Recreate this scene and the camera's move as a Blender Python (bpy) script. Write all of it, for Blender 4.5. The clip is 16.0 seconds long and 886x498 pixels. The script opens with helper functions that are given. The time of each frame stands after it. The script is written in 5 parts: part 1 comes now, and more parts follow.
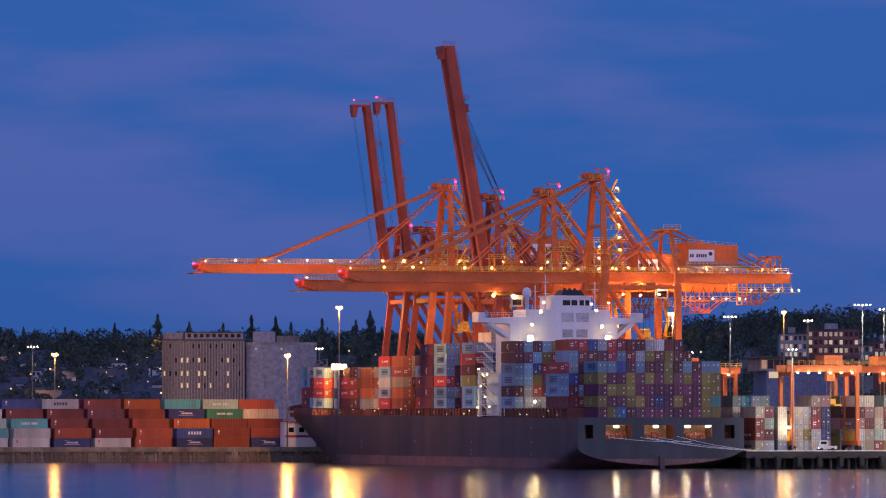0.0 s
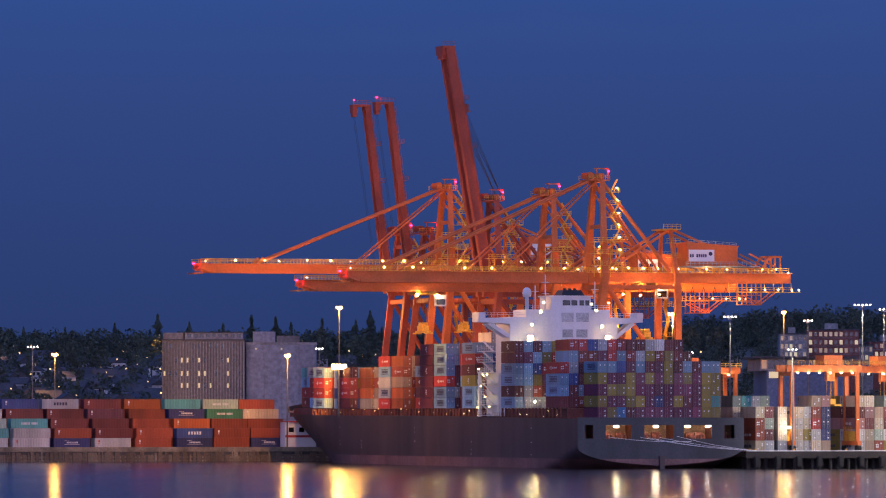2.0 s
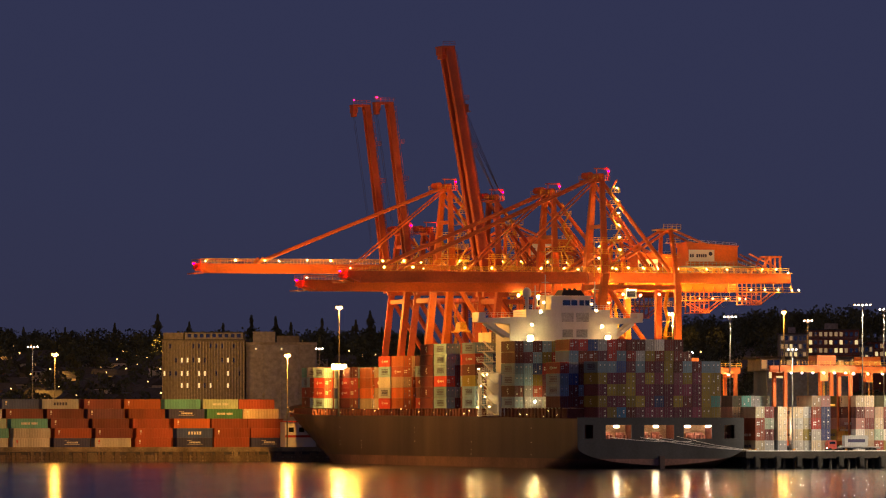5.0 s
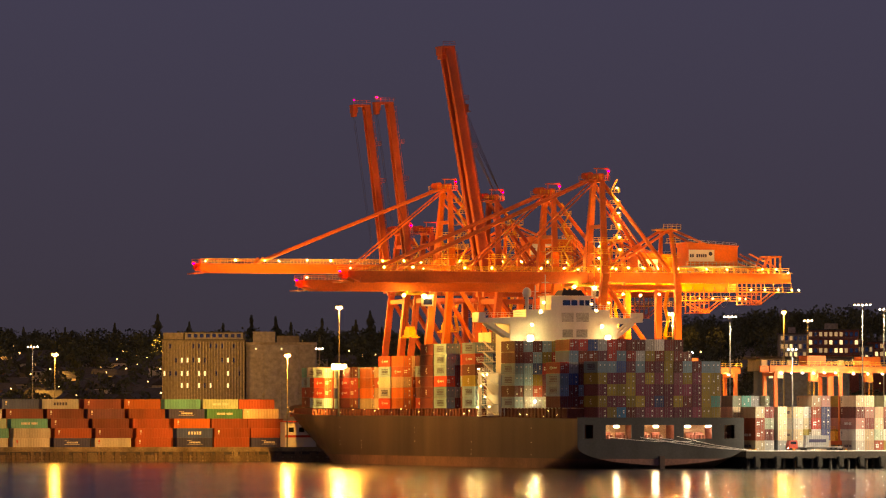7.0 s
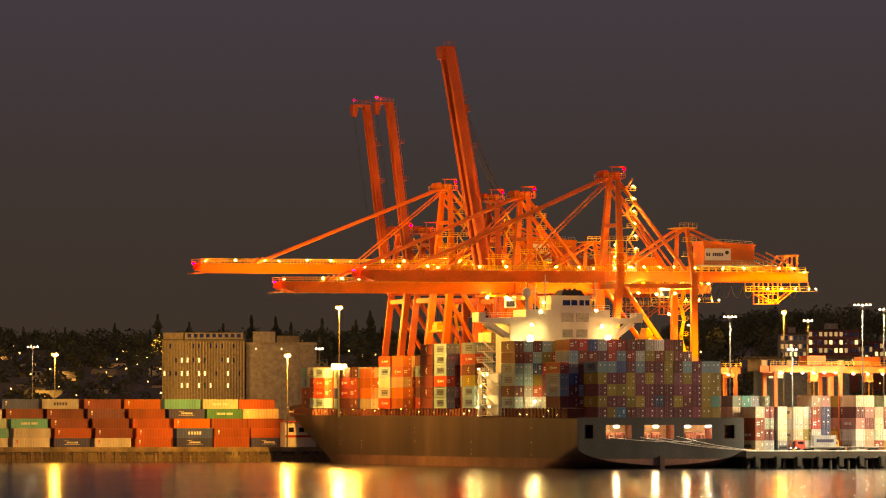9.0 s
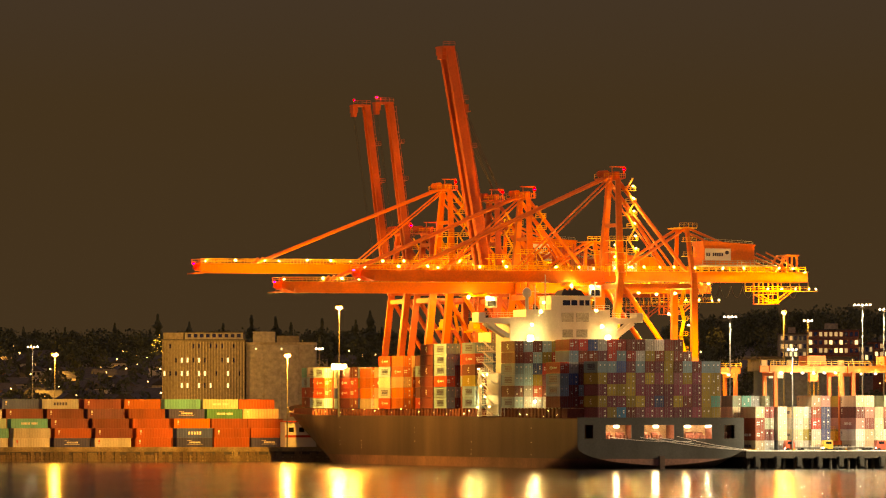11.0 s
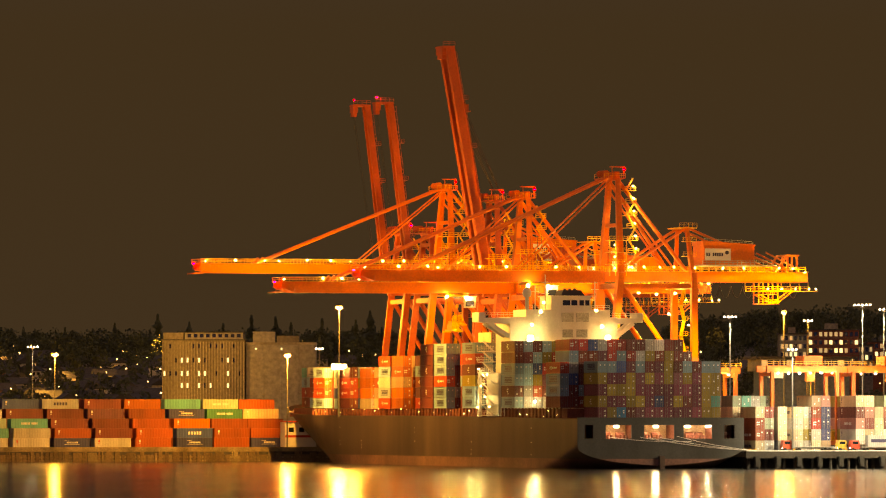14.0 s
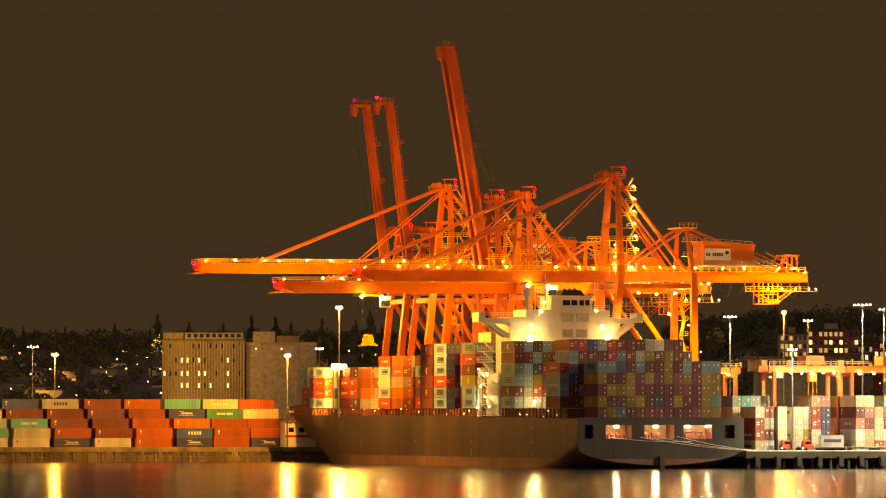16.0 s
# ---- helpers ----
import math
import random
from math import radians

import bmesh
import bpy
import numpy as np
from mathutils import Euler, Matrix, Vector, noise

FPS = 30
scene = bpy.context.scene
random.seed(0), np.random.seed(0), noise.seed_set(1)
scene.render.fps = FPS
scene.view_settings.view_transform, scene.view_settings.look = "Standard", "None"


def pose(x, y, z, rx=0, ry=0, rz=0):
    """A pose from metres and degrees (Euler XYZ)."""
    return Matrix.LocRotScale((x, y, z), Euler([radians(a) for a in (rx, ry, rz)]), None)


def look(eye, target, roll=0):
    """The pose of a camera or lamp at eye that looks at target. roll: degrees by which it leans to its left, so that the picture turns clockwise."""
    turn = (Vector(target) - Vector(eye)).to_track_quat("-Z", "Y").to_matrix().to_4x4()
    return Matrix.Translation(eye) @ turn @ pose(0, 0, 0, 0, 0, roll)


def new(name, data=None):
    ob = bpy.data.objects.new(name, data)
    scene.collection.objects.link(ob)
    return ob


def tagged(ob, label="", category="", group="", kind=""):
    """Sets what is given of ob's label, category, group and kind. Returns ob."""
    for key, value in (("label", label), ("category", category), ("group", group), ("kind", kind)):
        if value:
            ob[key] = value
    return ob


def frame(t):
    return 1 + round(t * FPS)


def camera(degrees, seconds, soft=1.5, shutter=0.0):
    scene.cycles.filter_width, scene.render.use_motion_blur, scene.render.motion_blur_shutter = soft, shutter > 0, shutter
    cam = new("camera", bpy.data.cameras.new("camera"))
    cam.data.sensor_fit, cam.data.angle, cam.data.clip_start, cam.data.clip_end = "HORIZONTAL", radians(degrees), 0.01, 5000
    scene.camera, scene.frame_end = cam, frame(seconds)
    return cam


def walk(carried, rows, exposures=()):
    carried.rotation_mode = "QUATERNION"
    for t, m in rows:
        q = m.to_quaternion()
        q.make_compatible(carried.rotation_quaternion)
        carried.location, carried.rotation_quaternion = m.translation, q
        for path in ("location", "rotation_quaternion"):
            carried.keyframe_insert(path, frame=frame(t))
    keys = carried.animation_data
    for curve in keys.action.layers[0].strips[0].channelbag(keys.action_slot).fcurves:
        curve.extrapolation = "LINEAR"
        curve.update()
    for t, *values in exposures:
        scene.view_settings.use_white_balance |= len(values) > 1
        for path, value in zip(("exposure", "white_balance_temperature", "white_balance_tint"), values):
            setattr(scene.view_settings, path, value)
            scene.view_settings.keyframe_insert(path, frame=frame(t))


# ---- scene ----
# A container port at nightfall, seen across the water through a long lens.
cam = camera(7.476, 16.0, soft=1.1)
EYE = pose(0, 0, 12.5, 90 + 1.437, 0, 0)
walk(cam, [(0, EYE), (16, EYE)],
     exposures=[(0, 0.0, 5900, 12), (2, 0.15, 6000, 12), (4.2, 0.6, 6500, 12), (6.3, 1.5, 7300, 10), (7.5, 1.75, 7600, 7), (9, 1.95, 8000, 4), (11.5, 2.2, 8300, 1), (13, 2.15, 8300, 1), (16, 2.0, 8300, 1)])

# The port's own frame: x inland across the berth, y along the berth towards the ship's bow.
PORT = pose(33.76, 1702, 0, 0, 0, 16)
LEFT = pose(-128, 1990, 0, 0, 0, 16)      # the other basin's quay
YARD = pose(-128, 1990, 0, 0, 0, 31)      # the stacks on it
QUAY = 4.2
RAIL = 51.5          # line of the cranes' masts; the waterside rail runs SPLAY nearer the berth
SPLAY = 5.0
rng = random.Random(7)

# ---------------------------------------------------------------- world
world = bpy.data.worlds.new("night")
scene.world = world
world.use_nodes = True
world.node_tree.nodes["Background"].inputs[0].default_value = (0.010, 0.010, 0.014, 1)
world.node_tree.nodes["Background"].inputs[1].default_value = 1.0


# ---------------------------------------------------------------- materials
def mat_nodes(name):
    m = bpy.data.materials.new(name)
    m.use_nodes = True
    nt = m.node_tree
    return m, nt, nt.nodes["Principled BSDF"]


def surface(name, colour, rough=0.6, metal=0.0, grain=0.25, scale=0.6, stain=0.35, bump=0.02, spec=0.5, streak=False):
    """Painted or raw surface with a fine grain and larger stains, in metres."""
    m, nt, b = mat_nodes(name)
    n, l = nt.nodes, nt.links
    geo = n.new("ShaderNodeNewGeometry")
    place = geo.outputs["Position"]
    if streak:
        mp = n.new("ShaderNodeMapping")
        mp.inputs["Scale"].default_value = (1, 1, 0.12)
        l.new(place, mp.inputs["Vector"])
        place = mp.outputs["Vector"]
    big = n.new("ShaderNodeTexNoise")
    big.inputs["Scale"].default_value = scale * 0.25
    big.inputs["Detail"].default_value = 5
    small = n.new("ShaderNodeTexNoise")
    small.inputs["Scale"].default_value = scale * 4
    small.inputs["Detail"].default_value = 4
    l.new(place, big.inputs["Vector"])
    l.new(geo.outputs["Position"], small.inputs["Vector"])
    a = n.new("ShaderNodeMapRange")
    a.inputs["From Min"].default_value, a.inputs["From Max"].default_value = 0.3, 0.7
    a.inputs["To Min"].default_value, a.inputs["To Max"].default_value = 1 - stain, 1 + stain * 0.5
    l.new(big.outputs["Fac"], a.inputs["Value"])
    c = n.new("ShaderNodeMapRange")
    c.inputs["From Min"].default_value, c.inputs["From Max"].default_value = 0.3, 0.7
    c.inputs["To Min"].default_value, c.inputs["To Max"].default_value = 1 - grain, 1 + grain
    l.new(small.outputs["Fac"], c.inputs["Value"])
    k = n.new("ShaderNodeMath")
    k.operation = "MULTIPLY"
    l.new(a.outputs["Result"], k.inputs[0])
    l.new(c.outputs["Result"], k.inputs[1])
    mix = n.new("ShaderNodeVectorMath")
    mix.operation = "SCALE"
    if colour == "object":
        src = n.new("ShaderNodeObjectInfo")
        l.new(src.outputs["Color"], mix.inputs[0])
    else:
        mix.inputs[0].default_value = colour
    l.new(k.outputs[0], mix.inputs["Scale"])
    l.new(mix.outputs["Vector"], b.inputs["Base Color"])
    b.inputs["Roughness"].default_value = rough
    b.inputs["Metallic"].default_value = metal
    b.inputs["Specular IOR Level"].default_value = spec
    if bump:
        bp = n.new("ShaderNodeBump")
        bp.inputs["Distance"].default_value = bump
        bp.inputs["Strength"].default_value = 0.6
        l.new(small.outputs["Fac"], bp.inputs["Height"])
        l.new(bp.outputs["Normal"], b.inputs["Normal"])
    return m


def glow(name, colour, strength):
    m, nt, b = mat_nodes(name)
    b.inputs["Base Color"].default_value = (*colour, 1)
    b.inputs["Emission Color"].default_value = (*colour, 1)
    b.inputs["Emission Strength"].default_value = strength
    return m


SODIUM = (1.0, 0.43, 0.06)
AMBER = (1.0, 0.54, 0.12)
WARM = (1.0, 0.70, 0.25)
WHITE = (1.0, 0.86, 0.62)
RED = (1.0, 0.001, 0.008)

M = {
    "crane": surface("orange_crane_paint", (0.74, 0.172, 0.030), 0.55, grain=0.10, scale=0.5, stain=0.22),
    # darker, redder crane paint; stands in for the weaker light on raised booms
    "crane_dim": surface("dim_red_crane_paint", (0.41, 0.078, 0.036), 0.6, grain=0.14, scale=0.5, stain=0.3),
    "rail_yellow": surface("yellow_rail_paint", (0.85, 0.45, 0.04), 0.5, stain=0.2),
    "cable": surface("steel_cable", (0.06, 0.05, 0.05), 0.5, metal=0.5),
    "box": surface("container_paint", "object", 0.55, grain=0.14, scale=0.8, stain=0.32, streak=True),
    "rod": surface("galvanised_lock_rod", (0.22, 0.21, 0.21), 0.55, metal=0.2),
    "hull": surface("dark_hull_paint", (0.066, 0.045, 0.043), 0.5, grain=0.16, scale=0.5, stain=0.45, streak=True),
    "transom": surface("slate_transom_paint", (0.050, 0.056, 0.062), 0.5, grain=0.14, scale=0.5, stain=0.4, streak=True),
    "boot": surface("red_oxide_boot_paint", (0.20, 0.105, 0.095), 0.6, scale=0.4, stain=0.4, streak=True),
    "ship_white": surface("white_ship_paint", (0.78, 0.76, 0.73), 0.45, grain=0.06, stain=0.14, streak=True),
    "deck_red": surface("oxide_deck_paint", (0.20, 0.06, 0.04), 0.7),
    "bulkhead": surface("tan_bulkhead_paint", (0.42, 0.24, 0.13), 0.6, scale=0.8),
    "black": surface("black_funnel_paint", (0.02, 0.02, 0.022), 0.5),
    "glass": surface("dark_window_glass", (0.015, 0.017, 0.02), 0.12, grain=0.05, bump=0),
    "concrete": surface("weathered_concrete", (0.34, 0.32, 0.29), 0.85, scale=0.3, stain=0.45, streak=True),
    "elevator": surface("stained_elevator_concrete", (0.27, 0.25, 0.23), 0.9, scale=0.25, stain=0.6, streak=True),
    "silo": surface("pale_silo_concrete", (0.29, 0.29, 0.31), 0.85, scale=0.2, stain=0.25, streak=True),
    "asphalt": surface("quay_asphalt", (0.09, 0.085, 0.08), 0.85, scale=0.3),
    "timber": surface("wet_quay_timber", (0.20, 0.15, 0.10), 0.8, scale=0.5, stain=0.5, streak=True),
    "quay_face": surface("mossy_quay_concrete", (0.30, 0.25, 0.17), 0.9, scale=0.8, stain=0.6),
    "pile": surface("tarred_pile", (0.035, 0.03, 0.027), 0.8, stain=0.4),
    "mast_pole": surface("dull_grey_pole_paint", (0.17, 0.17, 0.165), 0.6),
    "steel": surface("galvanised_steel", (0.45, 0.45, 0.44), 0.5, metal=0.4),
    "soil": surface("hillside_soil", (0.13, 0.12, 0.09), 0.95, scale=0.05, stain=0.5),
    "shed": surface("blue_shed_cladding", (0.11, 0.16, 0.27), 0.6, scale=0.3, stain=0.25),
    "render": surface("grey_render", (0.30, 0.29, 0.28), 0.85, scale=0.3),
    "brick": surface("red_brick_wall", (0.27, 0.09, 0.065), 0.85, scale=0.8, grain=0.3),
    "roof": surface("dark_roof_felt", (0.08, 0.08, 0.085), 0.9, scale=0.4),
    "house": surface("house_wall_paint", "object", 0.8, scale=0.5, stain=0.2),
    "leaf": surface("conifer_foliage", (0.075, 0.095, 0.060), 0.9, scale=0.3, stain=0.6),
    "bark": surface("bark", (0.09, 0.065, 0.045), 0.9, scale=1.5),
    "sign": surface("white_sign_board", (0.8, 0.8, 0.8), 0.4, grain=0.03, stain=0.05),
    "ink": surface("dark_blue_ink", (0.03, 0.03, 0.09), 0.5, stain=0.1),
    "mark_white": surface("white_marking_paint", (0.75, 0.75, 0.75), 0.5, stain=0.25),
    "mark_red": surface("red_marking_paint", (0.55, 0.05, 0.04), 0.5, stain=0.25),
    "rubber": surface("tyre_rubber", (0.02, 0.02, 0.02), 0.8),
    "vehicle": surface("vehicle_paint", "object", 0.35, stain=0.15),
    "lamp_sodium": glow("sodium_lamp_glass", SODIUM, 9),
    "lamp_bow": glow("bow_flood_glass", (1.0, 0.6, 0.2), 40),
    "lamp_white": glow("metal_halide_lamp_glass", WHITE, 9),
    "lamp_flood": glow("gantry_flood_glass", WHITE, 80),
    "lamp_crane": glow("crane_lamp_glass", WARM, 260),
    "lamp_ship": glow("ship_lamp_glass", WARM, 28),
    "lamp_front": glow("accommodation_flood_glass", WARM, 230),
    "lamp_mooring": glow("mooring_deck_lamp_glass", WHITE, 80),
    "lamp_deck": glow("small_deck_lamp_glass", WARM, 7),
    "lamp_red": glow("red_obstruction_lamp", RED, 170),
    "window_lit": glow("lit_window", (1.0, 0.78, 0.38), 0.40),
    "window_dim": glow("dim_lit_window", (1.0, 0.7, 0.35), 0.10),
    "street_glow": glow("far_street_lamp", (1.0, 0.55, 0.18), 1.6),
}


def sky_material():
    """Twilight on one side, city-lit night on the other, with faint streaks of cloud."""
    m = bpy.data.materials.new("dusk_to_night_sky")
    m.use_nodes = True
    nt = m.node_tree
    n, l = nt.nodes, nt.links
    n.clear()
    out = n.new("ShaderNodeOutputMaterial")
    em = n.new("ShaderNodeEmission")
    tc = n.new("ShaderNodeTexCoord")
    nv = n.new("ShaderNodeVectorMath")
    nv.operation = "NORMALIZE"
    l.new(tc.outputs["Object"], nv.inputs[0])
    sep = n.new("ShaderNodeSeparateXYZ")
    l.new(nv.outputs["Vector"], sep.inputs[0])
    # height above the sky's own equator, in degrees; the twilight edge is soft on the +Y side and crisp on the other
    asin = n.new("ShaderNodeMath")
    asin.operation = "ARCSINE"
    l.new(sep.outputs["Z"], asin.inputs[0])
    side = n.new("ShaderNodeMapRange")
    side.inputs["From Min"].default_value, side.inputs["From Max"].default_value = 1.0, -1.0
    side.inputs["To Min"].default_value, side.inputs["To Max"].default_value = 0.0, 1.0
    l.new(sep.outputs["Y"], side.inputs["Value"])
    gain = n.new("ShaderNodeMath")
    gain.operation = "MULTIPLY_ADD"
    gain.inputs[1].default_value, gain.inputs[2].default_value = 3.0 / math.pi, 1.0 / math.pi
    l.new(side.outputs["Result"], gain.inputs[0])
    prod = n.new("ShaderNodeMath")
    prod.operation = "MULTIPLY"
    l.new(asin.outputs[0], prod.inputs[0])
    l.new(gain.outputs[0], prod.inputs[1])
    drop = n.new("ShaderNodeMath")
    drop.operation = "MULTIPLY_ADD"
    drop.inputs[1].default_value, drop.inputs[2].default_value = -14.0 / 180, 0.5
    l.new(side.outputs["Result"], drop.inputs[0])
    half = n.new("ShaderNodeMath")
    half.operation = "ADD"
    half.use_clamp = True
    l.new(prod.outputs[0], half.inputs[0])
    l.new(drop.outputs[0], half.inputs[1])
    ramp = n.new("ShaderNodeValToRGB")
    ramp.color_ramp.interpolation = "LINEAR"
    stops = [(-90, (0.0150, 0.0180, 0.0460)), (-76, (0.0152, 0.0176, 0.0410)), (-62, (0.0158, 0.0146, 0.0275)), (-54, (0.0142, 0.0124, 0.0210)), (-42, (0.0115, 0.0090, 0.0090)), (-30, (0.0118, 0.0070, 0.0034)), (-13, (0.0118, 0.0072, 0.0040)),
             (-5, (0.0140, 0.0198, 0.0530)), (-2.5, (0.0170, 0.0265, 0.0790)), (1.5, (0.030, 0.058, 0.190)), (5.5, (0.035, 0.108, 0.348)), (40, (0.070, 0.17, 0.52)), (90, (0.075, 0.18, 0.55))]
    els = ramp.color_ramp.elements
    els[0].position, els[1].position = 0.0, 1.0
    els[0].color, els[1].color = (*stops[0][1], 1), (*stops[-1][1], 1)
    for deg, col in stops[1:-1]:
        els.new((deg + 90) / 180).color = (*col, 1)
    l.new(half.outputs[0], ramp.inputs["Fac"])
    mp = n.new("ShaderNodeMapping")
    mp.inputs["Scale"].default_value = (16, 70, 70)
    mp.inputs["Location"].default_value = (3.3, 0, 0.6)
    l.new(nv.outputs["Vector"], mp.inputs["Vector"])
    cl = n.new("ShaderNodeTexNoise")
    cl.inputs["Scale"].default_value = 1.0
    cl.inputs["Detail"].default_value = 7
    l.new(mp.outputs["Vector"], cl.inputs["Vector"])
    cr = n.new("ShaderNodeMapRange")
    cr.inputs["From Min"].default_value, cr.inputs["From Max"].default_value = 0.44, 0.60
    cr.inputs["To Min"].default_value, cr.inputs["To Max"].default_value = 0.0, 0.75
    l.new(cl.outputs["Fac"], cr.inputs["Value"])
    # the cloud streaks hang well above the horizon of the dusk half
    dusk = n.new("ShaderNodeMapRange")
    dusk.inputs["From Min"].default_value, dusk.inputs["From Max"].default_value = 0.03, 0.11
    l.new(sep.outputs["Z"], dusk.inputs["Value"])
    cloud = n.new("ShaderNodeMath")
    cloud.operation = "MULTIPLY"
    l.new(cr.outputs["Result"], cloud.inputs[0])
    l.new(dusk.outputs["Result"], cloud.inputs[1])
    pink = n.new("ShaderNodeVectorMath")
    pink.operation = "MULTIPLY"
    pink.inputs[1].default_value = (2.6, 1.15, 1.03)
    l.new(ramp.outputs["Color"], pink.inputs[0])
    mix = n.new("ShaderNodeMix")
    mix.data_type = "RGBA"
    l.new(cloud.outputs[0], mix.inputs["Factor"])
    l.new(ramp.outputs["Color"], mix.inputs["A"])
    l.new(pink.outputs["Vector"], mix.inputs["B"])
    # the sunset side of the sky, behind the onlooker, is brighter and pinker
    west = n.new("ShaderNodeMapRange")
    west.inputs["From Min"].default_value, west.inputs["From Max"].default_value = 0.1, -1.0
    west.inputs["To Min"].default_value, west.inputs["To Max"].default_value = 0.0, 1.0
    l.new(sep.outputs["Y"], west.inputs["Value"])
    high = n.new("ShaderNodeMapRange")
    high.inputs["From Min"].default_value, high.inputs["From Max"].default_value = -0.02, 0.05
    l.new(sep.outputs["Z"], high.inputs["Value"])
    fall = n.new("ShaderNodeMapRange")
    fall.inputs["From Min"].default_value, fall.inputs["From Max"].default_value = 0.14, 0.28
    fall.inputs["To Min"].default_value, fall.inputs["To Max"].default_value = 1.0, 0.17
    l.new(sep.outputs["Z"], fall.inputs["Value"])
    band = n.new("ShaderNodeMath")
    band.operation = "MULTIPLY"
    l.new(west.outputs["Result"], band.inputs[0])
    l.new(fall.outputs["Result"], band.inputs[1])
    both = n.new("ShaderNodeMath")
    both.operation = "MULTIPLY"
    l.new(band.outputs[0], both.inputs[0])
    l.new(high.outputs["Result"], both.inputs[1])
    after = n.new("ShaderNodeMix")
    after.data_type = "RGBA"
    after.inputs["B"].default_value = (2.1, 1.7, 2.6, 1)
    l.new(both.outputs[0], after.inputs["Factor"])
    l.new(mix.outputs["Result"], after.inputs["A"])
    # warm fill added to the night half, unseen to both sides, as city glow
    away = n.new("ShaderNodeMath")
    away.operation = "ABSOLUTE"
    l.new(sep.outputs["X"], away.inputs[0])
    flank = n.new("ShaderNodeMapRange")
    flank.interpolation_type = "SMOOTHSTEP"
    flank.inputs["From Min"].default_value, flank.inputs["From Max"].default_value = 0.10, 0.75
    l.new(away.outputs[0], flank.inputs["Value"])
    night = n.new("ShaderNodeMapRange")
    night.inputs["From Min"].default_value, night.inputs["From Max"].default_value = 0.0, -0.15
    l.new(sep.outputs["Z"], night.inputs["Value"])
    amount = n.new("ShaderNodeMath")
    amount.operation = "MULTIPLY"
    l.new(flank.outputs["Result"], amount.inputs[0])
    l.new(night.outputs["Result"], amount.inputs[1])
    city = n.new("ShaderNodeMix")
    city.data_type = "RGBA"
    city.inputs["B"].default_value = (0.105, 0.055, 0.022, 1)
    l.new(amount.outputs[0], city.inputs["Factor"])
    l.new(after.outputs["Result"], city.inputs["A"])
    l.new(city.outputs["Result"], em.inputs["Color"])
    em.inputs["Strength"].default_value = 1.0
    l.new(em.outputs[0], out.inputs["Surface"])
    m.cycles.emission_sampling = "NONE"
    return m


def water_material():
    m, nt, b = mat_nodes("harbour_water")
    n, l = nt.nodes, nt.links
    geo = n.new("ShaderNodeNewGeometry")
    b.inputs["Base Color"].default_value = (0.012, 0.016, 0.022, 1)
    b.inputs["Roughness"].default_value = 0.13
    b.inputs["IOR"].default_value = 1.33
    mp = n.new("ShaderNodeMapping")
    mp.inputs["Scale"].default_value = (0.05, 0.012, 0.05)
    l.new(geo.outputs["Position"], mp.inputs["Vector"])
    w = n.new("ShaderNodeTexNoise")
    w.inputs["Scale"].default_value = 1.0
    w.inputs["Detail"].default_value = 3
    l.new(mp.outputs["Vector"], w.inputs["Vector"])
    r = n.new("ShaderNodeMapRange")
    r.inputs["To Min"].default_value, r.inputs["To Max"].default_value = 0.10, 0.155
    l.new(w.outputs["Fac"], r.inputs["Value"])
    l.new(r.outputs["Result"], b.inputs["Roughness"])
    fine = n.new("ShaderNodeTexNoise")
    fine.inputs["Scale"].default_value = 1.0
    fine.inputs["Detail"].default_value = 3
    ripple = n.new("ShaderNodeMapping")
    ripple.inputs["Scale"].default_value = (0.10, 0.035, 0.1)
    l.new(geo.outputs["Position"], ripple.inputs["Vector"])
    l.new(ripple.outputs["Vector"], fine.inputs["Vector"])
    bp = n.new("ShaderNodeBump")
    bp.inputs["Strength"].default_value = 0.12
    bp.inputs["Distance"].default_value = 0.5
    l.new(fine.outputs["Fac"], bp.inputs["Height"])
    l.new(bp.outputs["Normal"], b.inputs["Normal"])
    return m


